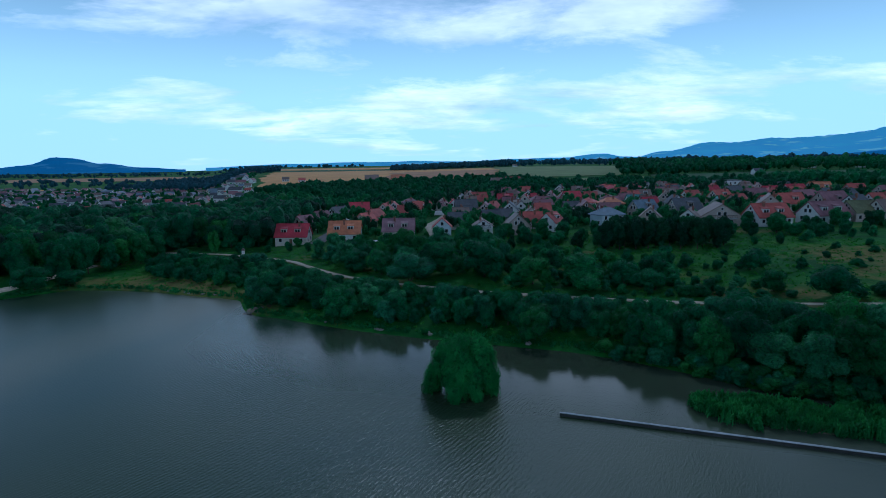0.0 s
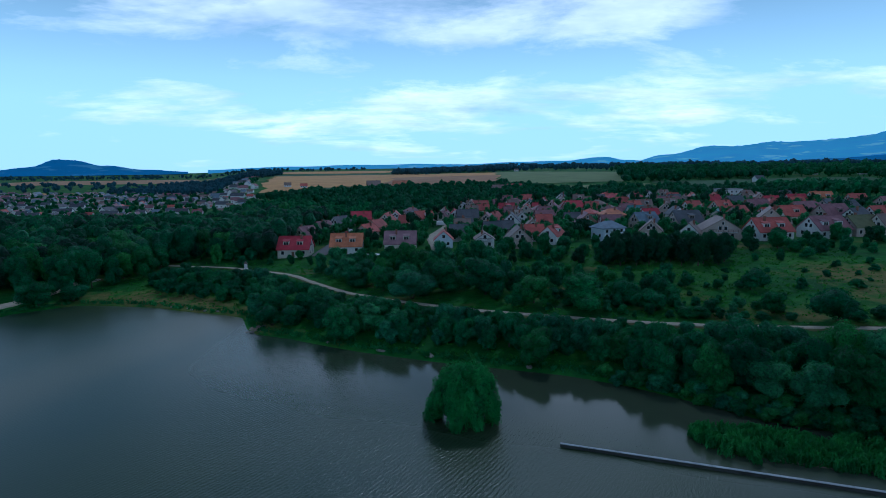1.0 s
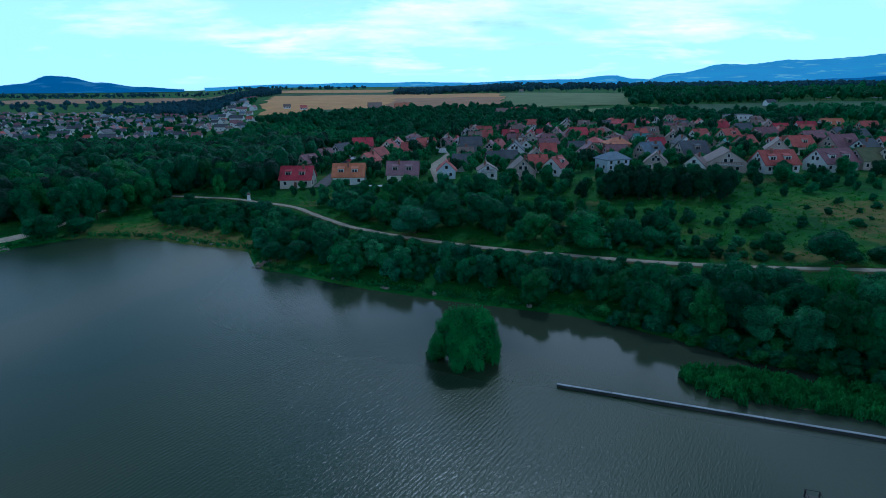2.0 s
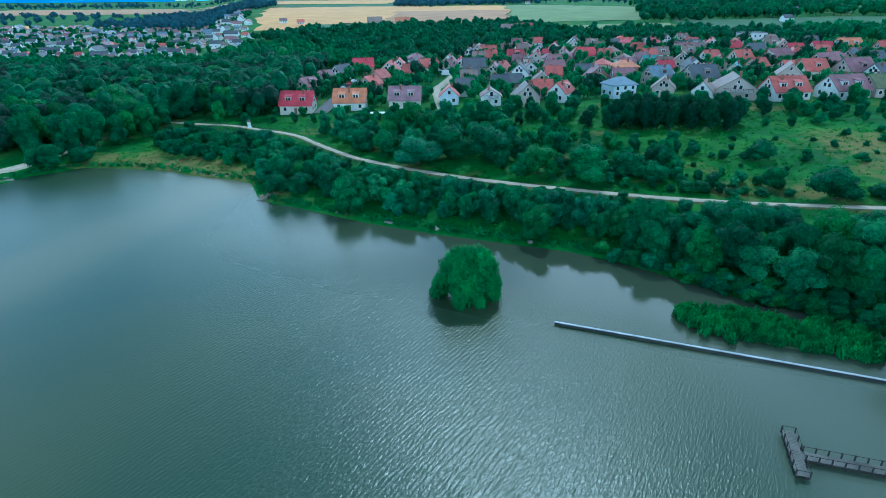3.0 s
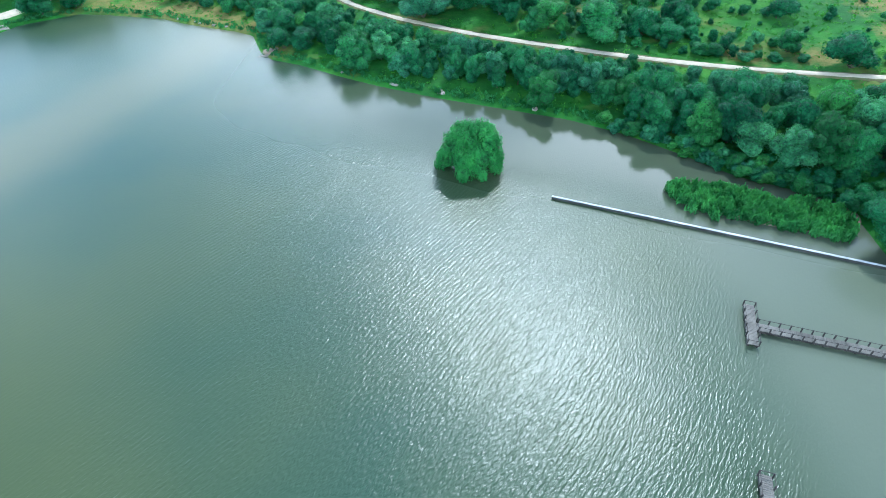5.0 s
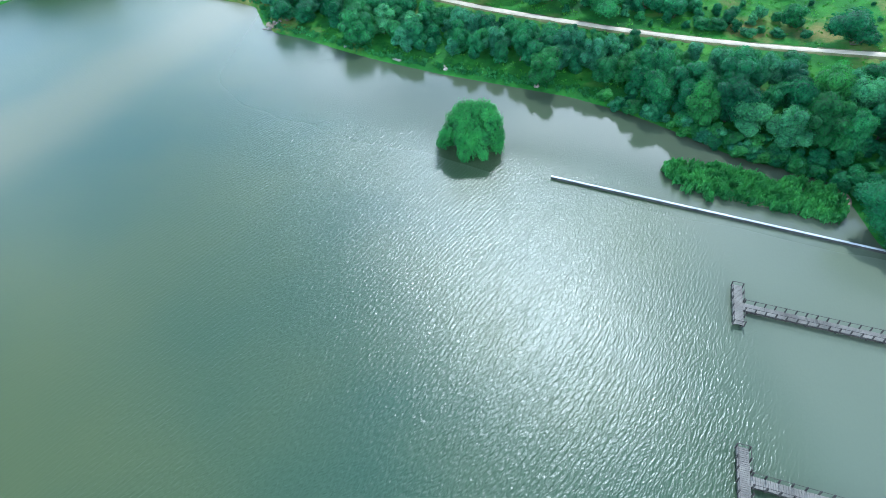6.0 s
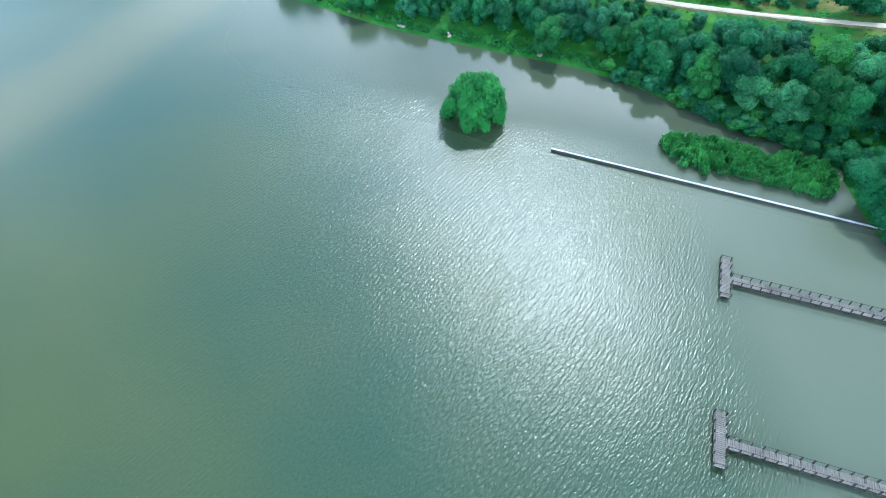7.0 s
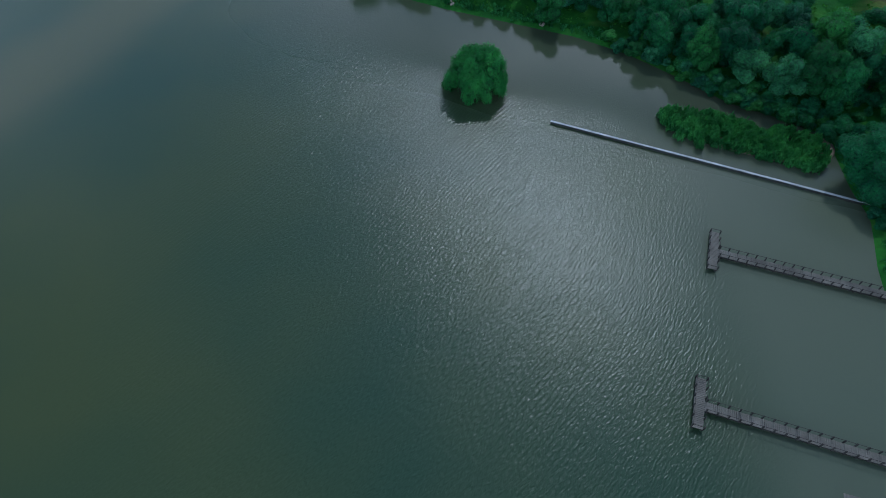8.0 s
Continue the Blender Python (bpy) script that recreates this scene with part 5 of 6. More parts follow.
def pier(head, heading, length, head_len, head_wide, walk_wide, offset, label):
    """A T-shaped footbridge: a walkway that ends in a cross platform, with posts, handrails and piles.
    head: the middle of the cross platform; heading: degrees of the walkway's run from it towards the land."""
    ob = thing("pier", label, "pier", "piers on the lake")
    ob.matrix_basis = pose(head[0], head[1], 0.56, 0, 0, heading)
    lay_planks(ob, length, walk_wide, pose(head_wide / 2, offset, 0))
    lay_planks(ob, head_len, head_wide, pose(0, -head_len / 2, 0, 0, 0, 90 + HEAD_SKEW))
    skew = pose(0, -head_len / 2, 0, 0, 0, 90 + HEAD_SKEW)
    for y in (-walk_wide / 2 + 0.12, walk_wide / 2 - 0.12):
        part("beam", Solid().box(head_wide / 2, offset + y - 0.09, -0.34, head_wide / 2 + length, offset + y + 0.09, -0.07).mesh("beam", TIMBER), ob)
    for y in (-head_wide / 2 + 0.12, head_wide / 2 - 0.12):
        bm_ = part("beam", Solid().box(0, y - 0.09, -0.34, head_len, y + 0.09, -0.07).mesh("beam", TIMBER), ob)
        bm_.matrix_basis = skew
    n = int(length / 1.12)
    for side in (-1, 1):
        for i in range(n + 1):
            p = part("post", POST, ob)
            p.matrix_basis = pose(head_wide / 2 + 0.15 + i * (length - 0.3) / n, offset + side * (walk_wide / 2 + 0.05), 0, 0, 0, 0 if side > 0 else 180)
        for z in (0.57,):
            part("handrail", Solid().box(head_wide / 2, offset + side * (walk_wide / 2 + 0.05) - 0.018, z - 0.02, head_wide / 2 + length, offset + side * (walk_wide / 2 + 0.05) + 0.018, z + 0.02).mesh("handrail", TIMBER), ob)
        for i in range(0, int(length / 3.2) + 1):
            p = part("pile", PILE, ob)
            p.matrix_basis = pose(head_wide / 2 + 0.6 + i * 3.2, offset + side * (walk_wide / 2 - 0.2), -0.56)
    k = int(head_len / 1.1)
    for side in (-1, 1):
        for i in range(k + 1):
            along = 0.1 + i * (head_len - 0.2) / k
            if side < 0 and abs(along - head_len / 2 - offset) < walk_wide / 2 + 0.05:
                continue
            p = part("post", POST, ob)
            p.matrix_basis = skew @ pose(along, side * (head_wide / 2 + 0.03), 0, 0, 0, 0 if side > 0 else 180)
        spans = ((0, head_len),) if side > 0 else ((0, head_len / 2 + offset - walk_wide / 2), (head_len / 2 + offset + walk_wide / 2, head_len))
        for s0, s1 in spans:
            for z in (0.57,):
                r = part("handrail", Solid().box(s0, side * (head_wide / 2 + 0.03) - 0.018, z - 0.02, s1, side * (head_wide / 2 + 0.03) + 0.018, z + 0.02).mesh("handrail", TIMBER), ob)
                r.matrix_basis = skew
        for i in range(0, 4):
            p = part("pile", PILE, ob)
            p.matrix_basis = skew @ pose(0.4 + i * (head_len - 0.8) / 3, side * (head_wide / 2 - 0.2), -0.56)
    for e in (0.05, head_len - 0.05):
        for z in (0.57,):
            r = part("handrail", Solid().box(e - 0.025, -head_wide / 2, z - 0.025, e + 0.025, head_wide / 2, z + 0.025).mesh("handrail", TIMBER), ob)
            r.matrix_basis = skew
    return ob


HEAD_SKEW = 0
pier((34.42, 45.0), -16.6, 23.0, 6.6, 1.2, 1.2, -0.22, "grey wooden T-shaped pier with dark railings over the lake")
pier((27.78, 23.3), -16.3, 28.0, 6.2, 1.15, 1.1, -0.27, "grey wooden T-shaped pier with dark railings over the lake")
raft = thing("raft", "pale square floating platform moored on the lake", "raft")
raft.matrix_basis = pose(41.0, 12.9, 0.0, 0, 0, -14)
lay_planks(raft, 2.6, 2.4, pose(-1.3, 0, 0.5))
for sx in (-0.8, 0.8):
    part("float", Solid().tube((sx, -1.15, 0.16), (sx, 1.15, 0.16), 0.28, 0.28, 10).mesh("float", PLASTIC_WHITE), raft)


# ---------------------------------------------------------------- the lone willow in the water
willow = thing("willow_tree", "round light green weeping willow standing in the lake", "tree")
willow.matrix_basis = pose(2.6, 78.2, -0.1) @ Matrix.Diagonal((11.6, 7.6, 8.5, 1))
part("trunk", trunk_mesh(5, 3, 0.7), willow)
part("crown", weeping_mesh(9, "willow", 70, 30000, 0.012), willow)


# ---------------------------------------------------------------- stones, shrine, shed
def boulder(x, y, r, seed, material=STONE):
    rng = np.random.default_rng(seed)
    v, f = ICO2
    v = v * (1 + 0.28 * rng.normal(size=(len(v), 1)).clip(-1, 1) * 0.5) * np.array([1.2, 0.9, 0.6]) * r
    ob = tagged(new("boulder", mesh_of("boulder", v, f, material)), "pale angular boulder at the water's edge", "stone", "boulders on the shore")
    ob.matrix_basis = pose(x, y, max(height(x, y), -0.1) + 0.1 * r, 0, 0, seed * 37)


stone_rng = random.Random(4)
for i in range(16):
    boulder(-43.2 + stone_rng.uniform(-1.2, 2.6), 126.6 + stone_rng.uniform(-2.0, 1.6), stone_rng.uniform(0.22, 0.6), i)
for i, (bx, by) in enumerate(((-3.4, 105.9), (-2.6, 105.6), (-3.0, 106.6), (-13.0, 109.8), (-12.2, 109.4), (-24, 115.4), (14.8, 99.3), (-66, 145.9), (-71, 148), (-64.5, 145), (-60.5, 143.6), (-57, 142.6))):
    boulder(bx, by, stone_rng.uniform(0.3, 0.6), 30 + i)

shrine = thing("wayside_shrine", "small white plastered wayside shrine with a pointed roof", "shrine")
shrine.matrix_basis = pose(-65.5, 189.5, height(-65.5, 189.5), 0, 0, 10) @ Matrix.Scale(0.8, 4)
part("pillar", Solid().bevel_box(-0.8, -0.8, -0.4, 0.8, 0.8, 0.5, 0.08).bevel_box(-0.55, -0.55, 0.5, 0.55, 0.55, 2.5, 0.05).mesh("pillar", WALL["white"]), shrine)
part("roof", Solid().add([(-0.8, -0.8, 2.5), (0.8, -0.8, 2.5), (0.8, 0.8, 2.5), (-0.8, 0.8, 2.5), (0, 0, 3.7)], [(3, 2, 1, 0), (0, 1, 4), (1, 2, 4), (2, 3, 4), (3, 0, 4)]).mesh("roof", ROOF["umber"]), shrine)

shed = thing("garden_shelter", "low garden shelter with a flat white roof", "shelter")
shed.matrix_basis = pose(-23.5, 194.5, height(-23.5, 194.5), 0, 0, 4)
part("roof", Solid().bevel_box(-2.9, -1.3, 1.7, 2.9, 1.3, 1.9, 0.04).mesh("roof", PLASTIC_WHITE), shed, "flat white roof sheet")
for px, py in ((-2.7, -1.1), (2.7, -1.1), (2.7, 1.1), (-2.7, 1.1), (0, -1.1), (0, 1.1)):
    part("leg", Solid().box(px - 0.06, py - 0.06, -0.3, px + 0.06, py + 0.06, 1.7).mesh("leg", TIMBER), shed)

vent = thing("garden_tent", "long pale plastic garden tunnel", "greenhouse")
vent.matrix_basis = pose(0.5, 293, height(0.5, 293), 0, 0, 14)
arch = Solid()
ring = [(1.6 * k * math.cos(math.pi * i / 10), 2.1 * k * math.sin(math.pi * i / 10)) for k in (1.0, 0.96) for i in range(11)]
skin = [(x, y, z) for x in (-6, 6) for y, z in ring]
arch.add(skin, [(o + i, o + i + 1, o + i + 23, o + i + 22) for o in (0, 11) for i in range(10)] + [(i + e, i + 1 + e, i + 12 + e, i + 11 + e) for e in (0, 22) for i in range(10)] + [(0, 22, 33, 11), (10, 21, 43, 32)])
part("cover", arch.mesh("cover", PLASTIC_WHITE), vent)


def car(x, y, turn, paint):
    ob = thing("car", f"parked {paint} car on the village street", "car", "parked cars")
    ob.matrix_basis = pose(x, y, height(x, y) + 0.25, 0, 0, turn)
    prof = [(-2.1, 0.35), (-2.15, 0.75), (-1.5, 0.95), (-0.95, 1.42), (0.9, 1.45), (1.55, 1.0), (2.1, 0.85), (2.15, 0.35)]
    s = Solid()
    n = len(prof)
    v = [(a, -0.85 + (0.14 if b > 1.2 else 0), b) for a, b in prof] + [(a, 0.85 - (0.14 if b > 1.2 else 0), b) for a, b in prof]
    s.add(v, [tuple(range(n)), tuple(range(2 * n - 1, n - 1, -1))] + [(i, n + i, n + (i + 1) % n, (i + 1) % n) for i in range(n)])
    part("body", s.mesh("body", CARPAINT[paint]), ob)
    part("glass", Solid().box(-0.9, -0.87, 1.0, 0.85, 0.87, 1.36).mesh("glass", GLASS), ob, "dark side windows")
    for wx_ in (-1.3, 1.3):
        for wy_ in (-0.8, 0.8):
            part("wheel", Solid().tube((wx_, wy_ - 0.1, 0.32), (wx_, wy_ + 0.1, 0.32), 0.32, 0.32, 12).mesh("wheel", RUBBER), ob)


for cx_, cy_, ct, cp in ((-47.0, 252, 85, "dark"), (-46.4, 259, 86, "silver"), (-46.2, 266, 84, "dark"), (-45.5, 272, 86, "red"), (-44.6, 279, 82, "white"),
                         (-41.0, 292, 80, "dark"), (62, 249.5, 0, "silver"), (104, 254, 3, "dark"), (128, 257, 4, "white"), (80, 250.5, 2, "red")):
    car(cx_, cy_, ct, cp)


# ---------------------------------------------------------------- trees told apart singly
def plant_row(rows, kind_names=("green", "fresh", "silver", "large")):
    for x, y, w, h, k in rows:
        name = "bush" if k == 0 and (h < 6.2 or x > 40 and y > 100) else kind_names[k]
        tree(x, y, w * 1.08, h * 0.92, name, "bushes in the meadow" if name == "bush" else "trees by the lake")
        TAKEN.append((x, y, w * 0.42))


plant_row([(47.9, 132.9, 5.7, 6.6, 0), (44.9, 122.1, 6.0, 5.6, 0), (58.2, 138.1, 3.9, 4.2, 0), (64.3, 134.8, 3.3, 3.3, 0), (70.8, 132.1, 6.9, 6.1, 0),
           (66.6, 115.7, 5.4, 5.4, 0), (62.8, 111.8, 3.4, 2.0, 0), (67.5, 110.7, 2.9, 1.8, 0), (74.4, 107.8, 9.3, 8.0, 0), (82.4, 107.0, 5.5, 3.6, 0),
           (56.9, 112.6, 3.9, 2.3, 0), (52.2, 115.8, 4.4, 3.2, 0), (48.9, 116.3, 3.9, 3.1, 0)])
plant_row([(40.6, 126.5, 6.7, 7.0, 0), (30.2, 124.7, 10.5, 8.4, 0), (28.1, 152.4, 3.7, 4.8, 0), (20.5, 131.7, 8.1, 6.8, 1), (9.9, 141.0, 12.5, 10.8, 0),
           (0.9, 144.4, 11.0, 9.0, 0), (-8.2, 140.9, 11.6, 9.0, 2), (-16.2, 151.2, 7.7, 7.7, 0), (-24.5, 158.6, 8.0, 7.1, 0), (35.1, 113.4, 3.0, 2.6, 0),
           (81.7, 130.9, 2.5, 2.7, 0), (16.1, 100.8, 6.9, 7.4, 1)])
plant_row([(-22.0, 116.8, 7.6, 7.9, 0), (-13.0, 116.2, 5.3, 5.7, 0), (-39.6, 128.0, 6.4, 6.0, 0), (-34.5, 126.6, 5.6, 5.4, 0), (-35.9, 134.8, 5.1, 5.0, 1), (-77.3, 195.0, 4.1, 7.7, 1),
           (-69.0, 195.6, 4.5, 4.5, 0), (-106.5, 149.1, 9.0, 8.0, 0), (-101.0, 155.2, 9.0, 6.0, 0), (40.1, 110.2, 2.9, 2.0, 0), (61.8, 100.2, 5.0, 3.2, 0),
           (72.9, 95.0, 5.6, 4.0, 0), (57.5, 78.6, 8.2, 9.6, 1), (39.5, 88.9, 6.2, 6.9, 0), (45.3, 85.8, 8.2, 9.3, 0), (59.8, 58.8, 12.2, 10.2, 3)])

# groves along the shore
grove([(-1, 110.5), (9, 106.5), (21, 103.5), (22, 117), (6, 124), (0, 124)], 3.2, 1, ["silver", "green", "green", "silver", "green"], (4.4, 6.8), low_by_path=True)
grove([(21, 103), (31, 97), (36, 111.5), (22, 118.5)], 3.3, 33, ["silver", "green", "green", "silver", "fresh"], (4.6, 7.6), low_by_path=True)
grove([(31, 95), (38, 87.5), (46, 80.5), (54, 77), (62, 73), (68, 78), (66, 88), (52, 99), (44, 105), (37, 108)], 4.0, 2, ["silver", "green", "green", "silver", "fresh"], (5.2, 8.6), low_by_path=True)
grove([(66, 74), (92, 60), (100, 78), (84, 86), (72, 86)], 5.4, 3, ["green", "silver", "fresh"], (6, 9.5), low_by_path=True)
grove([(-43, 131), (-30, 126), (-10, 115), (-5, 128), (-26, 146), (-38, 160), (-58, 168), (-51, 147)], 3.6, 4, ["green", "green", "bush", "silver"], (3.6, 6.4), (0.9, 1.35), low_by_path=True)
grove([(-86, 166), (-62, 152), (-52, 148), (-56, 168), (-74, 178), (-90, 184)], 3.1, 5, ["bush", "green", "green", "bush"], (2.2, 5.2), (0.9, 1.3), low_by_path=True)
grove([(-39, 178), (-24, 160), (0, 141), (13, 135), (17, 158), (14, 188), (-14, 192), (-29, 186)], 5.0, 6, ["green", "green", "silver", "fresh", "bush"], (4.4, 7.8))
grove([(15, 130), (34, 124), (52, 124), (56, 146), (36, 160), (20, 160)], 4.3, 7, ["bush", "green", "fresh", "bush", "green"], (2.4, 5.6))
grove([(46, 165), (76, 157), (84, 168), (54, 182)], 3.6, 8, ["dark"], (6.8, 8.6), (0.72, 0.95), "dark row of trees below the houses")
grove([(16, 162), (46, 170), (54, 186), (80, 174), (120, 170), (140, 186), (130, 192), (84, 192), (20, 200)], 6.2, 9, ["green", "bush", "green", "dark"], (3.6, 6.6))
grove([(84, 162), (130, 162), (170, 178), (170, 186), (100, 174)], 6.0, 10, ["green", "bush"], (2.6, 4.6))
grove([(20, 125.5), (48, 114.5), (60, 111.5), (62, 120), (42, 132), (26, 136)], 3.1, 72, ["bush", "green", "bush", "silver"], (1.8, 4.6), (0.9, 1.25), "bushes in the meadow", low_by_path=True)
grove([(50, 118), (110, 106), (120, 150), (60, 150)], 6.6, 12, ["bush"], (0.9, 2.6), (1.0, 1.5), "bushes in the meadow")
grove([(-62, 197), (-20, 187), (10, 197), (10, 205), (-62, 207)], 6.0, 13, ["bush", "green", "fresh"], (2.0, 4.2), group="garden trees")
grove([(30.5, 92.3), (38.3, 85.7), (45.4, 78.8), (52.5, 75.2), (58, 72.2), (60, 74.5), (53, 78.5), (46.5, 82.5), (39.5, 89), (32, 95.5)], 1.9, 17, ["bush", "bush", "fresh"], (1.6, 3.2), (1.0, 1.4), "bushes on the bank")
grove([(59.5, 53), (64, 50), (66, 66), (61, 70), (59.5, 66)], 3.2, 18, ["bush", "green"], (2.2, 4.6), (0.9, 1.3), "bushes on the bank")
grove([(57.6, 74), (60, 67.5), (66, 66), (74, 74), (64, 76)], 2.2, 19, ["bush", "bush", "fresh"], (1.6, 3.6), (1.0, 1.4), "bushes on the bank")
grove([(-12, 113.5), (-1, 109.5), (1, 124), (-8, 128)], 2.9, 71, ["bush", "green", "bush", "silver"], (2.4, 5.2), (0.9, 1.2), low_by_path=True)
# low shrubs hanging over the water along the channel
shrub_rng = random.Random(61)
for (ax, ay), (bx, by), many in (((26, 94.2), (30, 91.6), 3), ((30, 91.6), (37.8, 85), 9), ((37.8, 85), (45, 78.1), 15), ((45, 78.1), (52.2, 74.5), 13), ((52.2, 74.5), (57.5, 71.5), 10), ((57.5, 71.5), (58.6, 66), 6), ((58.4, 58), (58.6, 50), 7)):
    run = math.hypot(bx - ax, by - ay)
    for i in range(many):
        t, back = (i + shrub_rng.random()) / many, shrub_rng.uniform(-1.0, 1.1)
        x, y = ax + (bx - ax) * t - (by - ay) / run * back, ay + (by - ay) * t + (bx - ax) / run * back
        w = shrub_rng.uniform(1.9, 3.4)
        tree(x, y, w, w * shrub_rng.uniform(0.62, 0.95), shrub_rng.choice(["bush", "bush", "fresh", "silver"]), "bushes on the bank")
# the front of the wood on the far shore
grove([(-119, 158), (-106, 162), (-94, 178), (-97, 203), (-72, 204), (-80, 212), (-120, 200), (-135, 160)], 5.6, 15, ["far", "green", "fresh"], (7.0, 11.0), (0.75, 1.05), "trees of the lakeside wood", 40)

WOOD = [(-119, 162), (-100, 190), (-97, 206), (-64, 208), (-66, 330), (-110, 340), (-200, 330), (-280, 240), (-190, 160)]
woods("wood", WOOD, 8.0, (8.5, 13.5), 20, "dark broadleaf wood beside the lake", count=330, rich=2, ratio=1.05)
woods("wood", WOOD, 8.6, (7.5, 12), 41, "very dark undergrowth trees of the lakeside wood", leafkind="dark", count=300, rich=2, ratio=1.0)
woods("wood", WOOD, 18, (8, 13), 42, "light green trees in the lakeside wood", leafkind="fresh", count=60, rich=2, ratio=1.05)
woods("garden_trees", [(-66, 216), (150, 212), (250, 250), (250, 400), (10, 410), (-60, 330)], 4.4, (3.0, 6.8), 31, "dark garden trees between the houses", count=1000, rich=2, ratio=0.8)
woods("garden_trees", [(-66, 214), (150, 208), (250, 240), (250, 410), (10, 420), (-60, 340)], 9.0, (6.0, 9.5), 35, "tall dark garden trees between the houses", count=110, rich=2, ratio=0.62, leafkind="dark")
woods("far_wood", [(175, 575), (330, 600), (430, 760), (340, 1000), (240, 830), (195, 640)], 9, (8, 12), 36, "dark broadleaf wood behind the hay meadow", count=420)
woods("far_wood", [(-66, 330), (-110, 330), (-200, 330), (-300, 300), (-420, 400), (-330, 450), (-210, 455), (-120, 455), (-30, 440), (-40, 350)], 6.0, (5, 7.8), 21, "dark broadleaf wood behind the lake", count=900)
woods("far_wood", [(-40, 350), (-90, 440), (-160, 500), (-120, 560), (-40, 590), (60, 585), (90, 500), (240, 470), (260, 400), (100, 420), (20, 405), (0, 350)], 6.6, (5.5, 9.5), 22, "dark broadleaf belt behind the village", count=1000)
woods("far_wood", [(210, 600), (430, 605), (430, 480), (210, 465), (260, 395), (330, 380), (700, 520), (900, 800), (300, 760)], 9, (8, 13), 23, "dark broadleaf belt behind the village", count=1000)
woods("far_wood", [(-560, 400), (-330, 385), (-200, 430), (-200, 560), (-250, 800), (-420, 900), (-760, 880)], 10.5, (4.0, 7.0), 24, "dark trees between the houses of the far town", count=900)
woods("far_wood", [(150, 1020), (340, 990), (300, 780), (900, 810), (1800, 1000), (2200, 1700), (900, 1740), (150, 1600)], 17, (10, 17), 25, "far dark woods in the plain", HAZED_WOOD, 800)
woods("far_wood", [(-100, 1160), (150, 1020), (150, 1600), (-130, 1650)], 15, (9, 14), 26, "far dark woods behind the fields", HAZED_WOOD, 500)
woods("far_wood", [(-520, 900), (-330, 830), (-330, 1130), (-380, 1400), (-600, 1400)], 14, (8, 14), 27, "far dark wood beside the stubble", HAZED_WOOD, 600)
woods("far_wood", [(-2000, 1000), (-700, 900), (-600, 1400), (-1300, 1480), (-2200, 1500)], 26, (9, 15), 28, "far dark woods in the plain", HAZED_WOOD, 260)
woods("far_wood", [(-2400, 2000), (-400, 2150), (-300, 2600), (-2600, 2500)], 34, (10, 18), 29, "far dark woods in the plain", HAZED_WOOD, 300)
woods("far_wood", [(160, 2100), (2600, 2050), (3000, 2400), (200, 2600)], 34, (10, 18), 30, "far dark woods in the plain", HAZED_WOOD, 650)


# ---------------------------------------------------------------- reeds, bank growth and grass
def growth(name, places, rng, blade, tall, per, material, label, category, upright=0.5, slender=1.7):
    """Leafy growth in one mesh: sprays of long blades at every place (x, y, z, spread)."""
    cs, ns, ss = [], [], []
    for x, y, z, spread in places:
        for _ in range(per):
            h = rng.uniform(0.1, 1.0)
            cs.append((x + rng.normal() * spread * (1 - 0.4 * h), y + rng.normal() * spread * (1 - 0.4 * h), z + h * tall * rng.uniform(0.6, 1.1)))
            ns.append((rng.normal(), rng.normal(), upright + 0.4 * rng.normal()))
            ss.append(blade * rng.uniform(0.6, 1.4))
    v, f = quads(np.array(cs), np.array(ns), np.array(ss), rng, slender, 1.0)
    return tagged(new(name, soup(name, [v], [f], [], material)), label, category, kind="stuff")


REED_BED = [(32.1, 74.7), (35.0, 74.3), (38.6, 74.1), (42.6, 72.9), (45.9, 71.1), (48.4, 69.7), (51.1, 70.7), (53.9, 69.3), (56.3, 68.6), (56.3, 64.7), (54.3, 61.3),
            (52.3, 61.1), (49.6, 62.3), (46.3, 63.3), (43.7, 64.7), (40.3, 65.9), (38.0, 66.5), (36.4, 67.1), (34.7, 68.7), (32.7, 69.5)]
rr = np.random.default_rng(8)
spots = []
while len(spots) < 620:
    x, y = rr.uniform(31, 57), rr.uniform(60, 76)
    if inside(REED_BED, x, y) and noise.noise((x * 0.55, y * 0.8, 3.0)) > -0.22:
        spots.append((x, y, 0.0, 0.28))
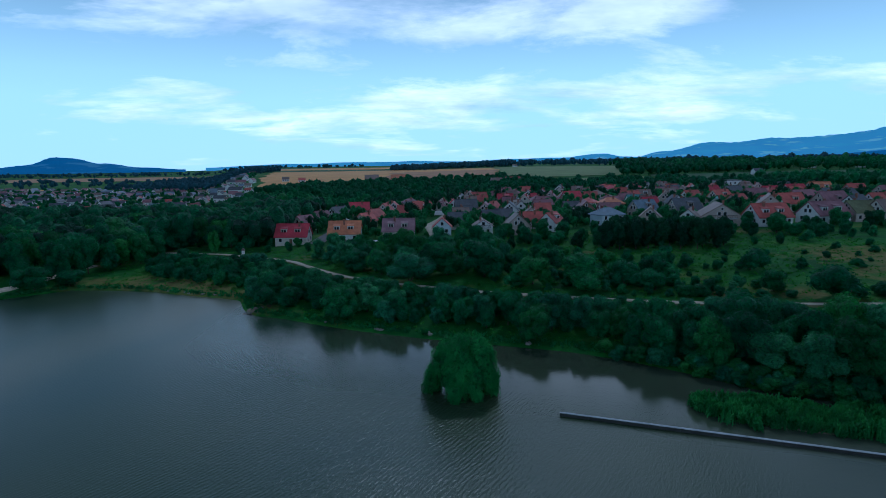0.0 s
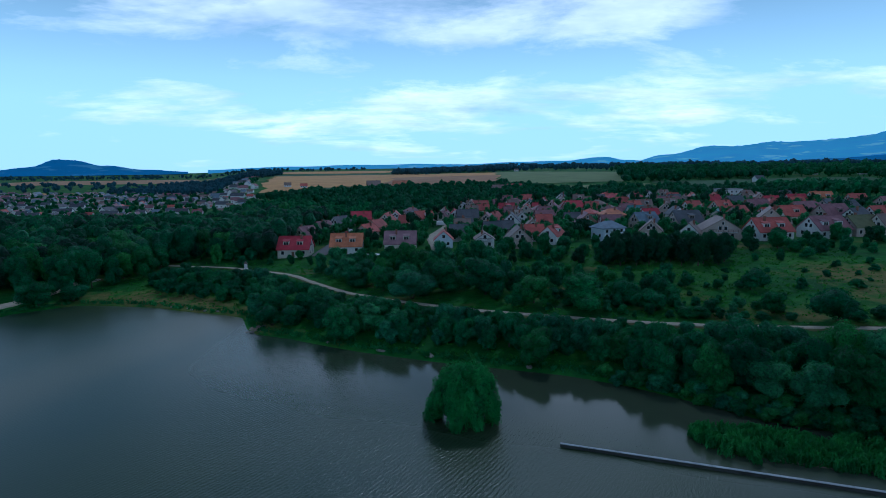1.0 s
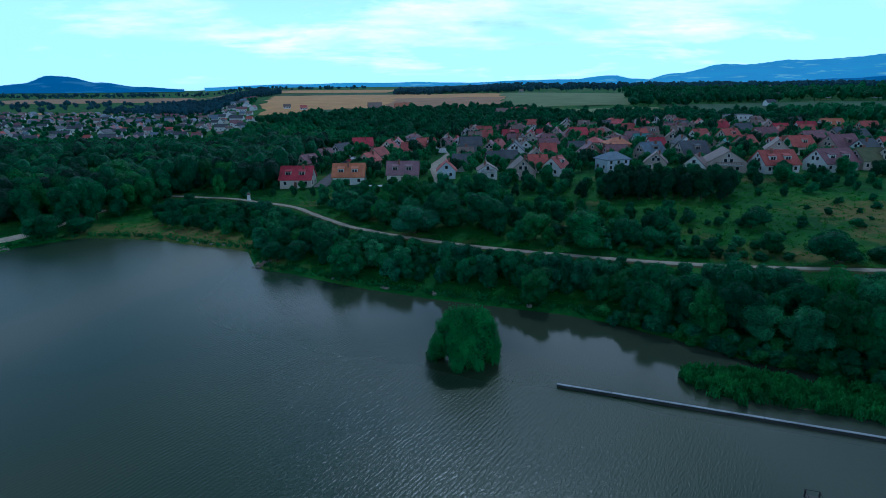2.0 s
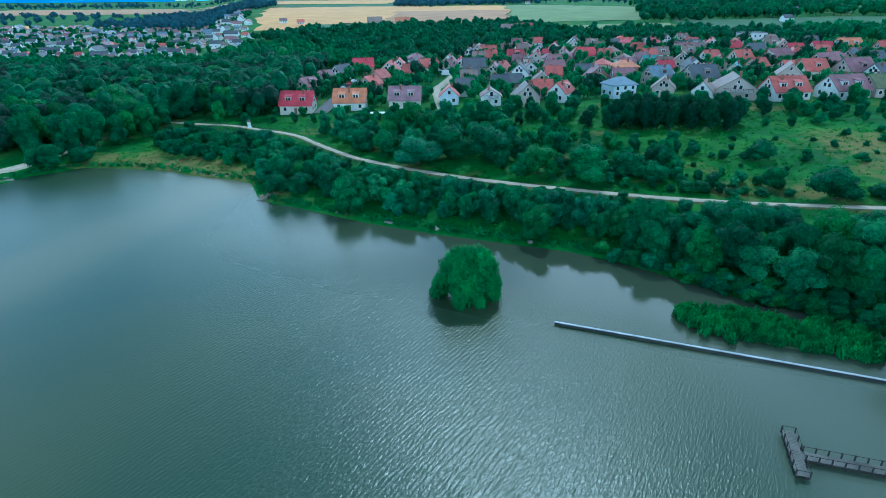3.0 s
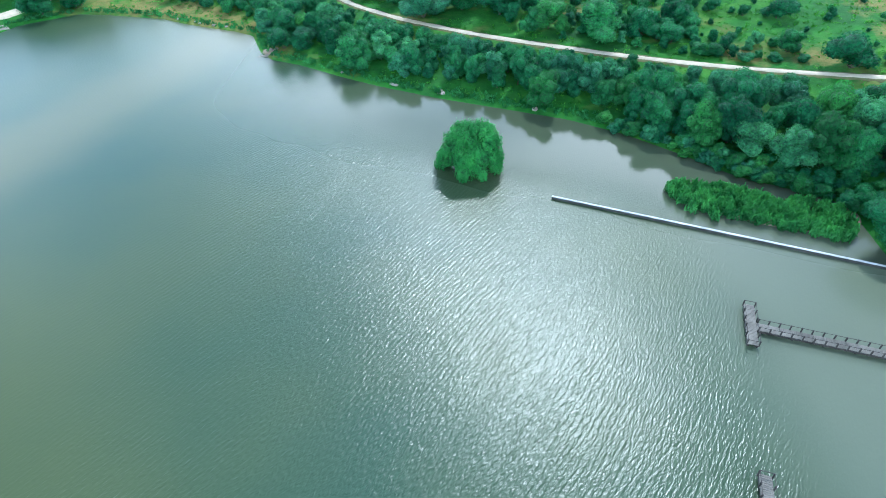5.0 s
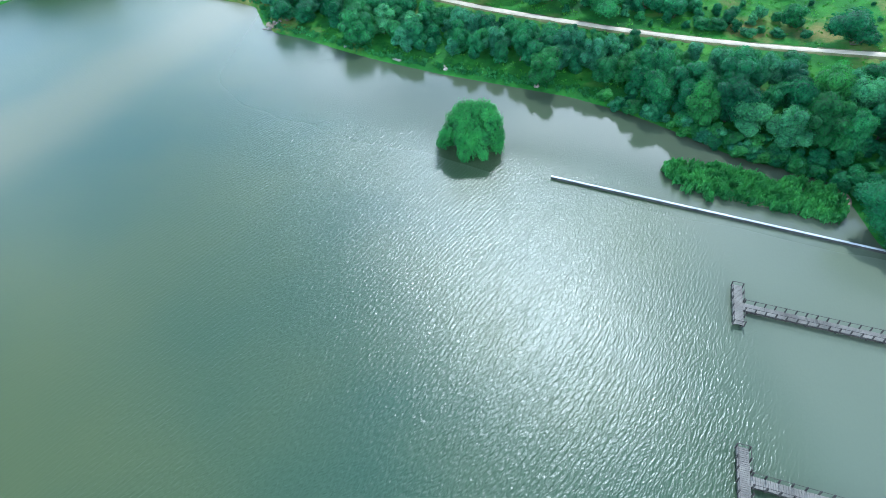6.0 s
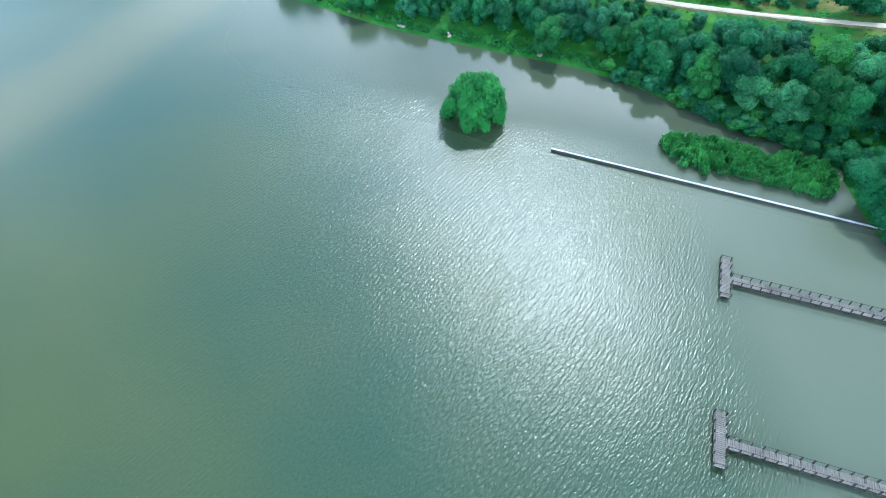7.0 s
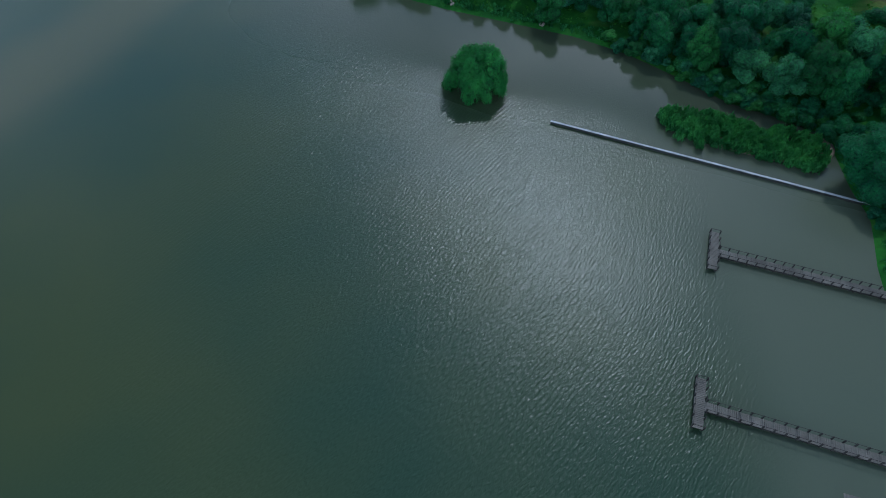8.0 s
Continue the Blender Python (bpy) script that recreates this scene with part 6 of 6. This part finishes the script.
for x, y in ((34.2, 67.9), (34.6, 67.5), (37.0, 65.8), (37.4, 65.6), (37.2, 66.2)):
    spots.append((x, y, 0.0, 0.3))
growth("reed_bed", spots, rr, 0.15, 1.6, 62, REED, "dense bright green reed bed growing in shallow water", "reeds", 0.35, 4.0)
mud_v, mud_f = ICO2
mud = mesh_of("mud_bank", mud_v * np.array([11.5, 3.6, 0.28]), mud_f, CLAY, True)
mudbank = tagged(new("mud_bank", mud), "low muddy islet under the reeds", "islet", kind="structure")
mudbank.matrix_basis = pose(45.5, 67.5, -0.12, 0, 0, -19)
spit = tagged(new("mud_bank", mesh_of("mud_bank", mud_v * np.array([3.4, 1.5, 0.3]), mud_f, CLAY, True)), "pale bare earth at the edge of the reeds", "islet", kind="structure")
spit.matrix_basis = pose(57.0, 66.8, 0.0, 0, 0, 60)

earth = tagged(new("mud_bank", mesh_of("mud_bank", mud_v * np.array([2.3, 1.2, 0.6]), mud_f, CLAY, True)), "pinkish bare earth slip at the water's edge", "bank", kind="structure")
earth.matrix_basis = pose(-42.0, 126.4, 0.15, 0, 0, -35)

edge = []
for (ax, ay), (bx, by) in zip(SHORE[:28], SHORE[1:28]):
    run = math.hypot(bx - ax, by - ay)
    for i in range(int(run * 3.2)):
        t = rr.random()
        back = abs(rr.normal()) * 1.1 + 0.1
        nx_, ny_ = -(by - ay) / run, (bx - ax) / run
        x, y = ax + (bx - ax) * t + nx_ * back, ay + (by - ay) * t + ny_ * back
        z = height(x, y)
        if 0.05 < z < 2.5:
            edge.append((x, y, z - 0.05, 0.3))
growth("bank_growth", edge, rr, 0.22, 0.7, 13, REED, "tall green waterside plants along the bank", "plants")
turf = []
while len(turf) < 5000:
    x, y = rr.uniform(-100, 115), rr.uniform(80, 200)
    if height(x, y) > 0.55 and clear_of(x, y, -0.3):
        turf.append((x, y, height(x, y) - 0.05, 0.35))
growth("grass", turf, rr, 0.24, 0.34, 6, GRASSBLADE, "rough tussocks of uncut meadow grass", "grass", 0.9)
